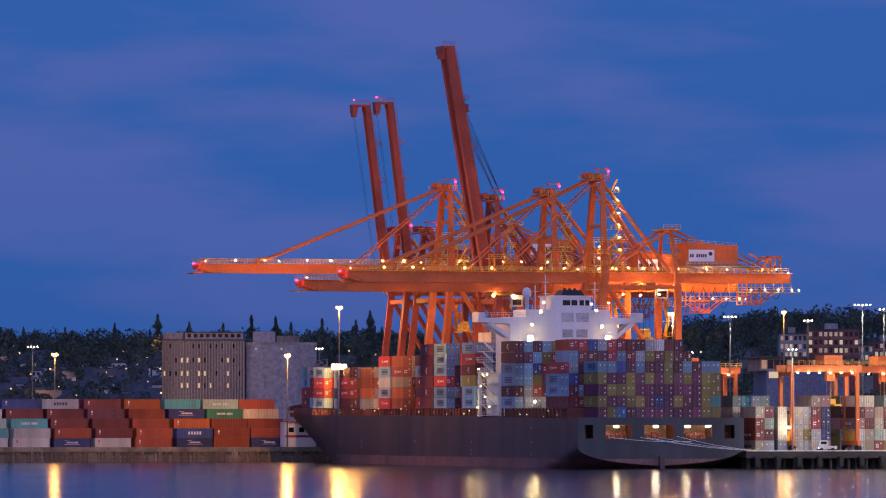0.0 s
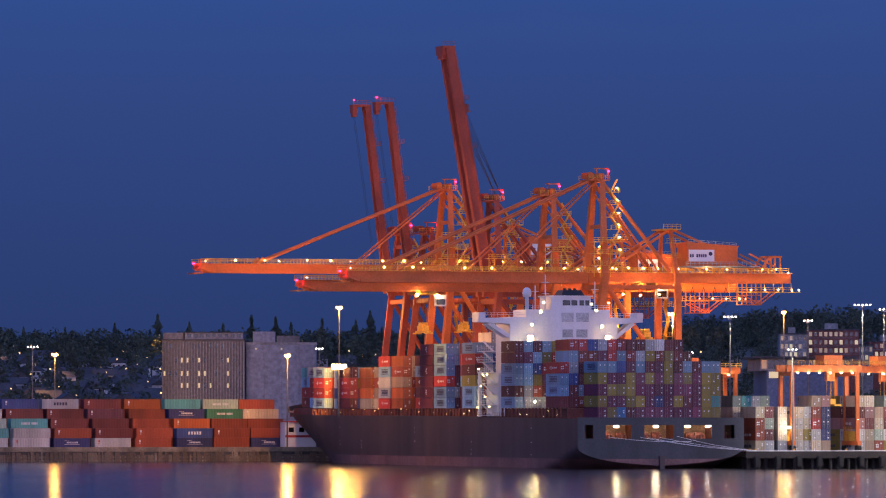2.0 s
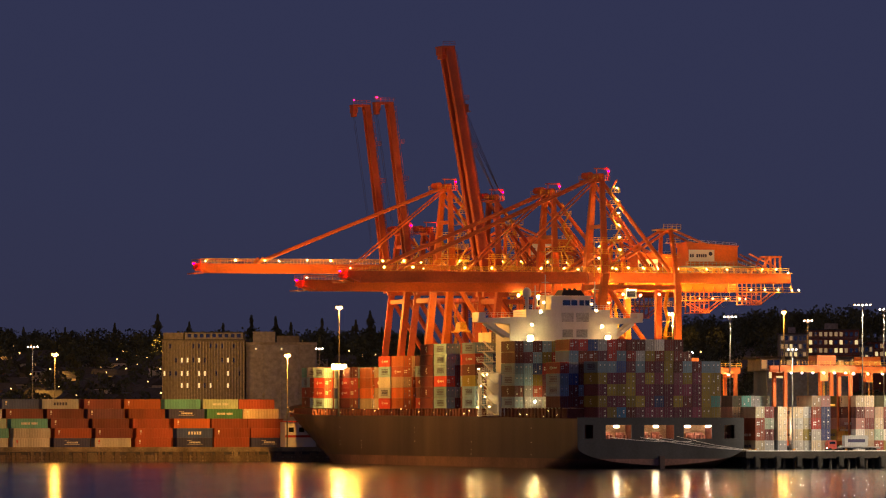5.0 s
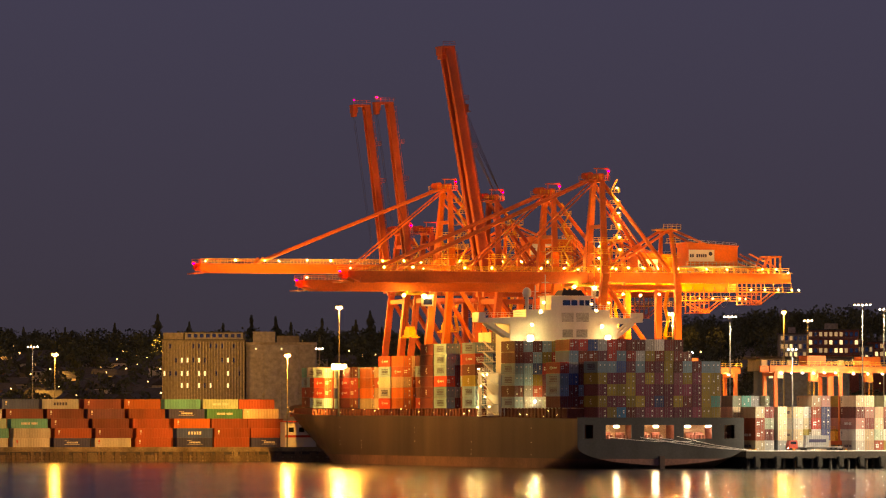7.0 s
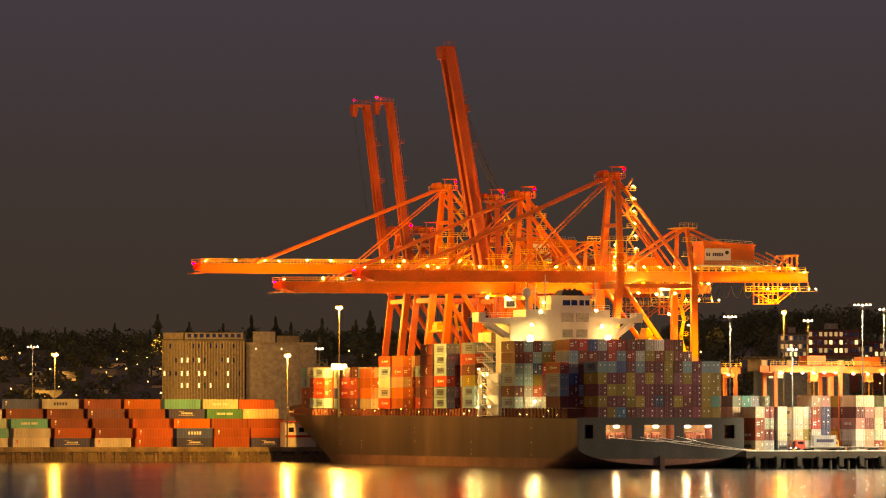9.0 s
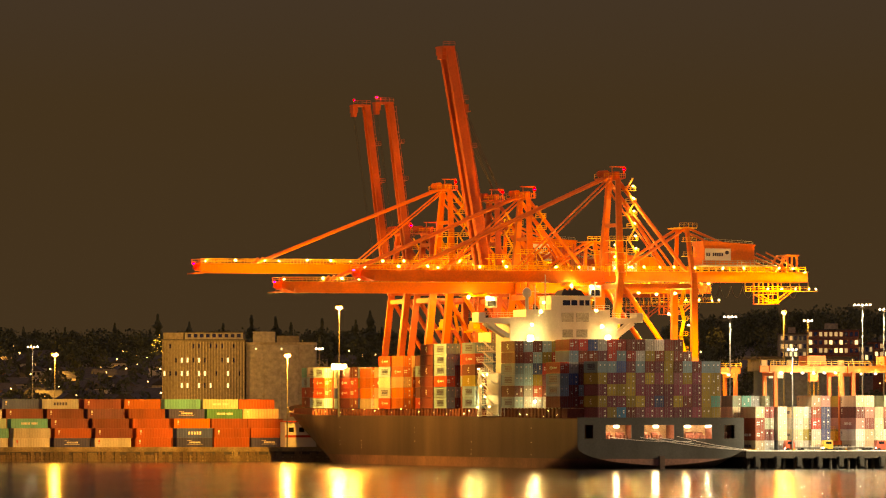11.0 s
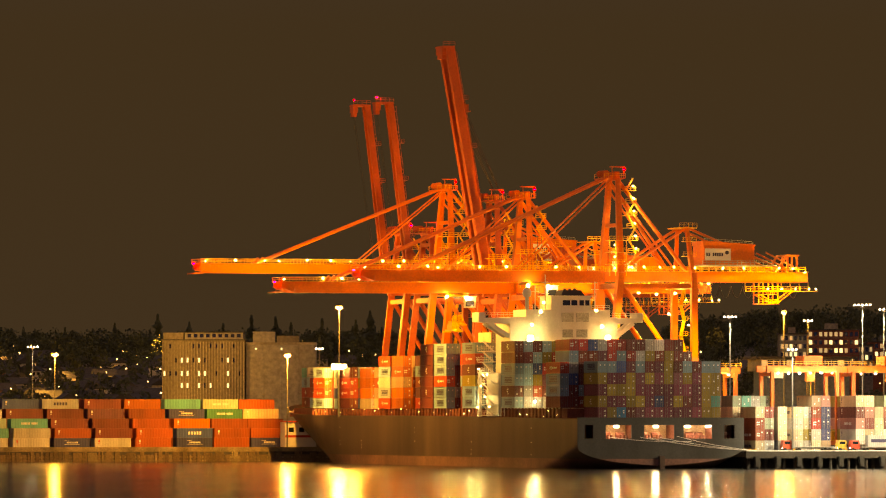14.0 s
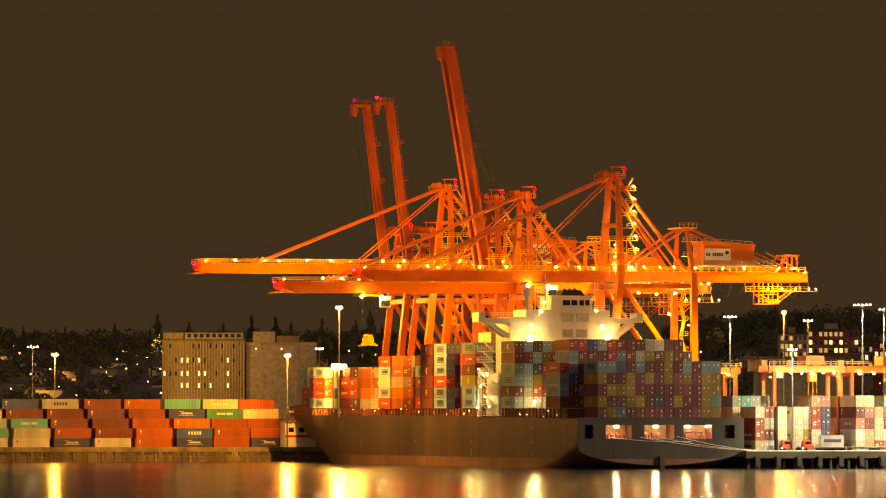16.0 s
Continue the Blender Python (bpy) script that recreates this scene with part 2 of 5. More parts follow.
# ---------------------------------------------------------------- mesh building
class Shape:
    """Collects boxes, beams and tubes into one mesh."""

    def __init__(self):
        self.v, self.f = [], []

    def add(self, vs, fs):
        k = len(self.v)
        self.v += [tuple(p) for p in vs]
        self.f += [tuple(i + k for i in f) for f in fs]
        return self

    def box(self, x0, x1, y0, y1, z0, z1):
        vs = [(x, y, z) for z in (z0, z1) for y in (y0, y1) for x in (x0, x1)]
        return self.add(vs, [(0, 2, 3, 1), (4, 5, 7, 6), (0, 1, 5, 4), (2, 6, 7, 3), (0, 4, 6, 2), (1, 3, 7, 5)])

    def beam(self, p, q, w, h=None, w2=None, h2=None):
        """A rectangular bar from p to q, w wide across and h deep."""
        p, q, h = Vector(p), Vector(q), h or w
        d = (q - p).normalized()
        side = d.cross(Vector((0, 0, 1)))
        side = Vector((1, 0, 0)) if side.length < 0.05 else side.normalized()
        up = side.cross(d).normalized()
        vs = []
        for c, ww, hh in ((p, w, h), (q, w2 or w, h2 or h)):
            for i, j in ((-1, -1), (1, -1), (1, 1), (-1, 1)):
                vs.append(c + side * (i * ww / 2) + up * (j * hh / 2))
        return self.add(vs, [(3, 2, 1, 0), (4, 5, 6, 7), (0, 1, 5, 4), (1, 2, 6, 5), (2, 3, 7, 6), (3, 0, 4, 7)])

    def tube(self, p, q, r, n=6, r2=None):
        p, q = Vector(p), Vector(q)
        d = (q - p).normalized()
        side = d.cross(Vector((0, 0, 1)))
        side = Vector((1, 0, 0)) if side.length < 0.05 else side.normalized()
        up = side.cross(d).normalized()
        vs = []
        for c, rr in ((p, r), (q, r if r2 is None else r2)):
            for i in range(n):
                t = 2 * math.pi * i / n
                vs.append(c + (side * math.cos(t) + up * math.sin(t)) * rr)
        fs = [(i, (i + 1) % n, n + (i + 1) % n, n + i) for i in range(n)]
        fs += [tuple(range(n - 1, -1, -1)), tuple(range(n, 2 * n))]
        return self.add(vs, fs)

    def loft(self, rings, caps=True):
        n = len(rings[0])
        vs = [p for r in rings for p in r]
        fs = []
        for k in range(len(rings) - 1):
            for i in range(n):
                j = (i + 1) % n
                fs.append((k * n + i, k * n + j, (k + 1) * n + j, (k + 1) * n + i))
        if caps:
            fs += [tuple(range(n - 1, -1, -1)), tuple(range((len(rings) - 1) * n, len(rings) * n))]
        return self.add(vs, fs)

    def rails(self, path, height=1.1, step=2.0, r=0.05):
        """A handrail along a path of points: posts and two bars."""
        for p, q in zip(path, path[1:]):
            p, q = Vector(p), Vector(q)
            for k in (0.55, 1.0):
                self.beam(p + Vector((0, 0, height * k)), q + Vector((0, 0, height * k)), r)
            n = max(1, int((q - p).length / step))
            for i in range(n + 1):
                c = p.lerp(q, i / n)
                self.beam(c, c + Vector((0, 0, height)), r)
        return self

    def mesh(self, name, smooth=False):
        me = bpy.data.meshes.new(name)
        me.from_pydata(self.v, [], self.f)
        bm = bmesh.new()
        bm.from_mesh(me)
        bmesh.ops.recalc_face_normals(bm, faces=bm.faces)
        bm.to_mesh(me)
        bm.free()
        if smooth:
            me.polygons.foreach_set("use_smooth", [True] * len(me.polygons))
        me.update()
        return me


FINE = {"stair", "mast_stair", "walkway", "hinge_platform", "rear_platform", "mast_rail", "boom_ladder", "boom_tie", "festoon", "hoist_rope", "catwalk",
        "house_platform", "bridge_rail", "deck_rail", "draught_marks", "stair_tower", "logo_bars", "mooring_gear", "service_platform", "draught_mark", "door_gear", "mooring_line", "rear_gantry", "hill_windows", "gallery_band"}


def part(name, shape, material, parent=None, label="", smooth=False):
    me = shape.mesh(name, smooth) if isinstance(shape, Shape) else shape
    if not me.materials:
        me.materials.append(M[material] if isinstance(material, str) else material)
    ob = new(name, me)
    if parent is not None:
        ob.parent = parent
    if name in FINE:
        tagged(ob, kind="stuff")
    return tagged(ob, label)


def thing(name, m, label, category, group="", kind=""):
    """An Empty at a thing's base, for its parts."""
    ob = new(name)
    ob.matrix_world = m
    return tagged(ob, label, category, group, kind)


def lamp(name, where, power, colour, radius=0.8, target=None, cone=None):
    d = bpy.data.lights.new(name, "SPOT" if target else "POINT")
    d.energy, d.color, d.shadow_soft_size = power, colour, radius
    if target:
        d.spot_size, d.spot_blend = radians(cone), 0.6
    ob = new(name, d)
    ob.matrix_world = look(where, target) if target else Matrix.Translation(where)
    return ob


# ---------------------------------------------------------------- large structure
def build_sky():
    s, r = Shape(), 4500
    rings = [[(r * math.sin(math.pi * i / 40) * math.cos(2 * math.pi * j / 64), r * math.sin(math.pi * i / 40) * math.sin(2 * math.pi * j / 64),
               r * math.cos(math.pi * i / 40)) for j in range(64)] for i in range(41)]
    rings[0] = [(0.5 * math.cos(2 * math.pi * j / 64), 0.5 * math.sin(2 * math.pi * j / 64), r) for j in range(64)]
    rings[-1] = [(0.5 * math.cos(2 * math.pi * j / 64), 0.5 * math.sin(2 * math.pi * j / 64), -r) for j in range(64)]
    s.loft(rings)
    sky = part("sky_backdrop", s, sky_material(), smooth=True)
    return tagged(sky, "evening sky turning from blue dusk to brown city-lit night", "sky", kind="structure")


def build_water():
    s = Shape().add([(-4200, -1500, 0), (4200, -1500, 0), (4200, 4400, 0), (-4200, 4400, 0)], [(0, 1, 2, 3)])
    tagged(part("water", s, water_material()), "calm dark harbour water with long lamp reflections", "water", kind="structure")


def hill_height(x, y):
    """Land behind the port: flat, then rising to a wooded ridge."""
    k = max(0.0, min(1.0, (y - 2330) / 900))
    top = 37 + 6 * noise.noise((x * 0.004, 3.1, 0)) + (9 if x > 60 else 0) * min(1, abs(x - 60) / 100)
    return 4.0 + top * k ** 0.85 + 2.0 * k * noise.noise((x * 0.012, y * 0.012, 0))


def build_ground():
    s = Shape()
    xs = [-900 + 20 * i for i in range(91)]
    ys = [2090 + 30 * i for i in range(75)]
    vs = [(x, y, hill_height(x, y)) for y in ys for x in xs]
    n = len(xs)
    s.add(vs, [(j * n + i, j * n + i + 1, (j + 1) * n + i + 1, (j + 1) * n + i) for j in range(len(ys) - 1) for i in range(n - 1)])
    tagged(part("ground", s, "soil", smooth=True), "dark wooded hillside with scattered houses", "hillside", kind="structure")


def build_quays():
    # The terminal: a deck on piles, its end facing the open basin.
    e = thing("quay_main", PORT, "concrete container quay on dark piles", "quay", kind="structure")
    part("deck", Shape().box(45, 700, 1, 420, 2.9, QUAY), "asphalt", e)
    # out of view: deck and block added to carry the unseen light masts
    part("deck_extension", Shape().box(108, 700, -90, 0.2, 2.9, QUAY), "asphalt", e)
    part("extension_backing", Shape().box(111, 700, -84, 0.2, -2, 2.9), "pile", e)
    part("fascia", Shape().box(44.6, 700, 0.3, 0.997, 2.6, QUAY + 0.15), "pile", e, "dark tarred edge beam")
    part("kerb", Shape().box(45, 330, 0.7, 1.0, QUAY + 0.153, QUAY + 0.36), "mark_white", e, "white-painted bull rail")
    # solid dark block closes the space under the deck, behind the piles
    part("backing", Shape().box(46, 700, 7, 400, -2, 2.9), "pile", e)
    pm = Shape().tube((0, 0, -2), (0, 0, 2.6), 0.42, 8).mesh("pile")
    for i in range(46):
        p = part("pile", pm, "pile", e)
        p.location = (46 + 2.4 * i, 1.4 if i % 2 else 2.8, 0)
    fm = Shape().box(-0.7, 0.7, -0.45, 0, 0.4, 3.2).box(-0.5, 0.5, -0.75, -0.45, 0.7, 2.9).mesh("fender")
    for i in range(14):
        p = part("fender", fm, "rubber", e, "black rubber fender")
        p.location = (47.5 + 5.6 * i, 0.3, 0)
    # The far basin's quay: timber cribbing under a concrete edge.
    q = thing("quay_timber", LEFT, "old timber-faced quay with a concrete edge", "quay", kind="structure")
    part("deck", Shape().box(-160, 420, 0, 260, 2.0, 4.0), "asphalt", q)
    part("edge_beam", Shape().box(-160, 420, -0.5, -0.003, 2.9, 4.25), "quay_face", q, "stained concrete edge beam")
    part("backing", Shape().box(-160, 420, 0.3, 200, -2, 2.0), "quay_face", q)
    x = -45.0
    while x < 95:
        w = rng.choice((0.35, 0.5, 0.9, 1.6, 2.6)) * rng.uniform(0.8, 1.2)
        top = rng.choice((3.2, 3.2, 2.6, 2.0))
        part("timber_post", Shape().box(x, x + w * 0.9, rng.uniform(-0.45, -0.2), 0.0, -1, top), rng.choice(("timber", "timber", "timber", "quay_face")), q)
        x += w + rng.choice((0.05, 0.2, 0.5))
    for z in (0.5, 1.5, 2.5):
        part("waling", Shape().box(-150, 400, 0.02, 0.3, z, z + 0.45), "timber", q)


build_water()
build_ground()
build_quays()
SKY = build_sky()

# ---------------------------------------------------------------- containers
CL, CW, CH = 12.19, 2.41, 2.86
COLOURS = {
    "maroon": (0.16, 0.035, 0.035), "rust": (0.30, 0.062, 0.03), "red": (0.42, 0.045, 0.035), "orange": (0.50, 0.12, 0.03),
    "blue": (0.05, 0.09, 0.27), "navy": (0.035, 0.045, 0.15), "sky": (0.22, 0.36, 0.48), "grey": (0.38, 0.40, 0.42), "pale": (0.60, 0.58, 0.54),
    "green": (0.05, 0.22, 0.12), "olive": (0.30, 0.23, 0.04), "purple": (0.17, 0.035, 0.075), "teal": (0.10, 0.36, 0.33), "cream": (0.62, 0.52, 0.36),
    "sage": (0.30, 0.38, 0.30), "azure": (0.05, 0.25, 0.55), "plum": (0.18, 0.06, 0.09), "tan": (0.42, 0.30, 0.20), "pink": (0.50, 0.24, 0.22),
}


def container_mesh(length):
    """Corrugated steel box as one shell: long side along y, corner posts and rails proud of the ribbed walls."""
    n, hx, hy = int(length / 0.55), CW / 2, length / 2
    frame_ring, rib_ring = [], []

    def run(side):
        pts = []
        for i in range(n):
            w = (length - 0.36) / n
            y = -hy + 0.18 + w * i
            pts += [(hx - 0.09, y), (hx - 0.09, y + 0.3 * w), (hx - 0.035, y + 0.5 * w), (hx - 0.035, y + 0.8 * w)]
        pts.append((hx - 0.09, hy - 0.18))
        return pts
    right = [((hx, -hy), (hx, -hy)), ((hx, -hy + 0.18), (hx, -hy + 0.18))]
    right += [((hx, y), (x, y)) for x, y in run(1)]
    right += [((hx, hy - 0.18), (hx, hy - 0.18)), ((hx, hy), (hx, hy))]
    ends = [((hx - 0.18, hy), (hx - 0.18, hy)), ((hx - 0.18, hy), (hx - 0.18, hy - 0.06)), ((-hx + 0.18, hy), (-hx + 0.18, hy - 0.06)), ((-hx + 0.18, hy), (-hx + 0.18, hy))]
    loop = right + ends
    loop += [((-a[0], -a[1]), (-b[0], -b[1])) for a, b in loop]
    f = [a for a, b in loop]
    r = [b for a, b in loop]
    g = [(x * (1 - 0.11 / hx), y * (1 - 0.11 / hy)) for x, y in f]
    rings = [[(x, y, z) for x, y in ring] for ring, z in ((g, 0), (g, 0.055), (f, 0.055), (f, 0.17), (r, 0.17), (r, CH - 0.13), (f, CH - 0.13), (f, CH - 0.055), (g, CH - 0.055), (g, CH))]
    me = Shape().loft(rings).mesh("container")
    me.materials.append(M["box"])
    return me


def door_mesh(length):
    s = Shape()
    for x0, x1 in ((-CW / 2 + 0.18, -0.02), (0.02, CW / 2 - 0.18)):
        s.box(x0, x1, -length / 2 + 0.03, -length / 2 + 0.1, 0.1, CH - 0.1)
        for k in range(3):
            z = 0.45 + 0.75 * k
            s.box(x0 + 0.1, x1 - 0.1, -length / 2 - 0.01, -length / 2 + 0.03, z, z + 0.45)
    me = s.mesh("door")
    me.materials.append(M["box"])
    return me


def rods_mesh(length):
    s = Shape()
    for x in (-0.85, -0.35, 0.35, 0.85):
        s.box(x - 0.03, x + 0.03, -length / 2 - 0.06, -length / 2 - 0.012, 0.1, CH - 0.1)
    for x in (-0.62, 0.62):
        s.box(x - 0.22, x + 0.22, -length / 2 - 0.06, -length / 2 - 0.012, 1.15, 1.25)
    me = s.mesh("door_gear")
    me.materials.append(M["rod"])
    return me


def label_mesh(length, kind):
    """Pale plates on the doors: a few squares, two bars or one round-cornered spot."""
    s, y = Shape(), -length / 2
    plates = {"four": ((-0.75, 1.75), (-0.3, 1.75), (-0.75, 1.2), (-0.3, 1.2), (0.5, 2.1)), "two": ((-0.6, 1.9), (0.55, 1.9)), "one": ((0.6, 1.95), (0.6, 0.7)), "low": ((-0.55, 0.7), (0.55, 2.0), (0.55, 1.5))}[kind]
    for x, z in plates:
        s.box(x - 0.16, x + 0.16, y - 0.075, y - 0.062, z - 0.16, z + 0.16)
    me = s.mesh("door_label")
    me.materials.append(M["mark_white"])
    return me


BOX40, DOOR40, RODS40 = container_mesh(CL), door_mesh(CL), rods_mesh(CL)
BOX20, DOOR20, RODS20 = container_mesh(6.06), door_mesh(6.06), rods_mesh(6.06)
LABELS = {k: label_mesh(CL, k) for k in ("four", "two", "one", "low")}


def logo(ob, kind, side):
    """The maker's mark on a long side, as plain bars and shapes."""
    x = side * (CW / 2 + 0.02)
    s = Shape()

    def plate(y0, y1, z0, z1):
        s.box(min(x, x + side * 0.02), max(x, x + side * 0.02), y0, y1, z0, z1)
    if kind == "bar":
        for k in range(13):
            if k != 5:
                plate(-2.6 + 0.42 * k, -2.6 + 0.42 * k + 0.28, 1.1, 1.75)
    elif kind == "wide":
        for k in range(5):
            plate(-2.2 + 0.95 * k, -2.2 + 0.95 * k + 0.6, 1.0, 1.9)
    elif kind == "two":
        for k in range(7):
            plate(-1.9 + 0.55 * k, -1.9 + 0.55 * k + 0.4, 1.3, 1.8)
        plate(-2.6, 2.6, 0.95, 1.05)
        plate(1.0, 2.6, 2.05, 2.15)
    elif kind == "panel":
        plate(-3.6, 3.0, 0.75, 0.95)
        plate(-3.6, 3.0, 2.0, 2.2)
        for k in range(6):
            plate(-3.4 + 1.05 * k, -3.4 + 1.05 * k + 0.75, 1.1, 1.85)
    elif kind == "slash":
        for k in range(4):
            plate(-3.4 + 1.0 * k, -3.4 + 1.0 * k + 0.6, 1.2, 1.65)
        plate(1.2, 1.7, 0.95, 1.9)
        plate(2.1, 2.6, 1.25, 1.6)
    elif kind == "spot":
        plate(-0.5, 0.5, 1.75, 2.1)
        plate(-0.3, 0.9, 1.2, 1.5)
        plate(-0.7, 0.1, 0.7, 0.95)
    else:
        plate(4.4, 4.9, 1.6, 2.3)
        plate(4.5, 4.9, 1.1, 1.3)
    return s


def container(m, colour, mark=None, short=False, group="container stack", where="stacked on the quay", shade=1.0, mark_mat="mark_white"):
    ob = new("container", BOX20 if short else BOX40)
    ob.matrix_world = m
    c = COLOURS[colour]
    k = shade * rng.uniform(0.68, 1.28)
    ob.color = (min(0.8, c[0] * k), min(0.8, c[1] * k), min(0.8, c[2] * k), 1)
    named = {"sky": "light blue", "sage": "grey-green", "azure": "bright blue", "pale": "off-white"}.get(colour, colour)
    tagged(ob, "%s corrugated shipping container %s" % (named, where), "shipping container", group)
    d = new("door", DOOR20 if short else DOOR40)
    d.parent, d.color = ob, ob.color
    r = new("door_gear", RODS20 if short else RODS40)
    r.parent = ob
    tagged(r, kind="stuff")
    kind = {"red": "four", "rust": "four", "sky": "two", "grey": "two", "purple": "one", "plum": "one", "pale": "low", "cream": "low"}.get(colour, rng.choice((None, "one", "low", "two")))
    if kind and not short:
        lb = new("door_label", LABELS[kind])
        lb.parent = ob
        tagged(lb, "pale plates on the doors", kind="stuff")
    if mark:
        tagged(part("marking", logo(ob, mark, -1), mark_mat, ob, "plain marking bars on the side"), kind="stuff")
    return ob


# ---------------------------------------------------------------- the ship
BEAM, LEN = 44.0, 352.0


def deck_z(a):
    return 12.6 + 0.9 * min(1, a / 150) + 2.4 * max(0, (a - 210) / 140) ** 2


def half_breadth(a, z):
    e = min(1, a / 75)
    z0, z1 = 1.0 - 14 * e, 5.5 - 14 * e
    f = 1.0 if z >= z1 else (0.0 if z <= z0 else math.sqrt(max(0, 1 - ((z1 - z) / (z1 - z0)) ** 2)))
    t = max(0, min(1, z / 16))
    tip, start = 310 + 42 * t, 215 + 55 * t
    g = 1.0 if a <= start else max(0.0, 1 - ((a - start) / (tip - start)) ** (1.6 + 0.4 * t))
    return BEAM / 2 * min(f, g)


def build_hull(ship):
    stations = [0, 1.5, 3, 5, 7, 9, 12, 15, 18, 22, 26, 30, 35, 40, 46, 52, 59, 66, 75, 120, 170, 215, 235, 250, 262, 274, 284, 293, 300, 306, 311, 315, 320, 325, 330, 335, 340, 344, 348, 351, 352]
    levels = [-2, -1.4, -0.8, -0.3, 0.2, 0.7, 1.2, 1.6, 2.0, 2.5, 3.1, 3.8, 4.6, 5.6, 7.5, 9.5, 11.0, 99]
    mid = BEAM / 2

    def band(lo, hi, foot):
        """Side plating between two of the levels, or the transom's rounded foot."""
        zs = levels[lo:hi + 1]
        n = len(zs)
        vs, fs = [], []
        for a in (stations[:1] if foot else stations):
            for s in (-1, 1):
                for z in zs:
                    zz = deck_z(a) if z == 99 else z
                    vs.append((mid + s * max(0.02, half_breadth(a, zz)), a, zz))
        if foot:
            fs = [(i, i + 1, n + i + 1, n + i) for i in range(n - 1)]
        else:
            for k in range(len(stations) - 1):
                for s in (0, 1):
                    for i in range(n - 1):
                        p, q = (2 * k + s) * n + i, (2 * (k + 1) + s) * n + i
                        fs.append((p, q, q + 1, p + 1))
        return Shape().add(vs, fs)
    part("hull", band(9, 17, False), "hull", ship, "dark weathered steel hull", smooth=True)
    part("boot_topping", band(0, 9, False), "boot", ship, "dull red boot topping at the waterline", smooth=True)
    part("transom_foot", band(9, 13, True), "transom", ship)
    part("transom_boot", band(4, 9, True), "boot", ship, "pale red boot topping under the transom")
    # transom plating round the mooring openings
    t = Shape()
    edges = [0.0, 1.9, 4.1, 7.4, 14.2, 17.6, 25.5, 28.0, 35.5, 38.8, 41.5, 44.0]
    t.box(0, 44, 0, 0.4, 5.6, 7.6)
    t.box(0, 44, 0, 0.4, 11.0, 12.9)
    for i in range(0, 12, 2):
        t.box(edges[i], edges[i + 1], 0.0, 0.4, 7.603, 10.997)
    part("transom", t, "transom", ship, "dark transom plating with mooring openings")
    part("mooring_deck", Shape().box(0.3, 43.7, 0.5, 9, 7.0, 7.4), "deck_red", ship)
    part("mooring_bulkhead", Shape().box(0.3, 43.7, 9, 9.4, 7.4, 12.4), "bulkhead", ship, "tan bulkhead behind the mooring deck")
    part("main_deck", Shape().box(0.4, 43.6, 0.45, 300, 12.45, 12.58), "deck_red", ship)
    w = Shape()
    for x in (9, 12.6, 19, 22, 31, 33.5, 40):
        w.tube((x, 3, 7.4), (x, 3, 8.5), 0.35, 8)
        w.tube((x + 0.9, 3, 7.4), (x + 0.9, 3, 8.5), 0.35, 8)
        w.tube((x - 0.8, 5.6, 8.4), (x + 1.2, 5.6, 8.4), 0.8, 8)
    part("mooring_gear", w, "deck_red", ship)
    for x in (10.4, 20.8, 29.2, 34.6):
        part("deck_lamp", Shape().box(x - 0.55, x + 0.55, 0.5, 0.9, 10.45, 10.85), "lamp_mooring", ship, "lit deck floodlight")
    # dividing frames inside the mooring deck, and lines to the quay
    for x in (5.6, 15.9, 26.7, 37.0):
        part("web_frame", Shape().box(x - 0.5, x + 0.5, 0.5, 8.9, 7.4, 12.4), "deck_red", ship)
    for x0, z0, x1 in ((16.5, 7.9, 46.2), (18.5, 7.8, 46.2), (21.5, 7.9, 47.6), (26, 8.2, 47.6), (8, 8.0, 30.0)):
        ln = Shape()
        p, q = Vector((x0, -0.25, z0)), Vector((x1, 0.0 if x1 > 40 else -0.1, QUAY + 0.3 if x1 > 40 else 6.9))
        pts = [p.lerp(q, i / 8) - Vector((0, 0.15, 0.5 * math.sin(math.pi * i / 8))) for i in range(9)]
        for u, v in zip(pts, pts[1:]):
            ln.tube(u, v, 0.055, 5)
        part("mooring_line", ln, "mark_white", ship, "pale mooring rope")
    # bulwark and forecastle
    b = Shape()
    for a0, a1 in zip(range(296, 350, 6), range(302, 356, 6)):
        for s in (-1, 1):
            a1c = min(a1, 351.5)
            b.beam((mid + s * half_breadth(a0, 15), a0, deck_z(a0) + 0.6), (mid + s * half_breadth(a1c, 15), a1c, deck_z(a1c) + 0.6), 0.2, 1.4)
    part("bulwark", b, "hull", ship)
    part("foredeck", Shape().box(12, 32, 290, 330, 13.2, 14.6), "deck_red", ship)
    # white draught and load marks
    k = Shape()
    for a in (40, 95, 150, 205, 228, 262):
        x = mid - half_breadth(a, 5) - 0.06
        for z in rng.sample((3.2, 4.4, 5.2, 6.4, 8.8, 10.1), 3):
            k.box(x, x + 0.05, a, a + 0.5, z, z + 0.2)
    part("draught_mark", k, "mark_white", ship)
    part("rudder", Shape().box(21.4, 22.6, -1.2, 3, -2, 3.2), "hull", ship)
    # coamings, lashing posts and rails along the port side
    c = Shape()
    c.box(1.6, 42.4, 14, 69.5, 12.6, 15.2)
    c.box(1.6, 42.4, 92, 262, 12.9, 15.2)
    c.box(6.5, 37.5, 262.2, 304, 13.0, 15.75)
    part("hatch_coaming", c, "deck_red", ship)
    for a0 in [17 + 3.05 * i for i in range(18)] + [90 + 3.05 * i for i in range(57)]:
        part("lashing_post", Shape().box(0.55, 1.0, a0 - 0.25, a0 + 0.25, deck_z(a0) - 0.1, 15.35), "deck_red", ship)
    r = Shape()
    r.rails([(0.25, a, deck_z(a)) for a in range(16, 262, 12)], 1.1, 2.0, 0.06)
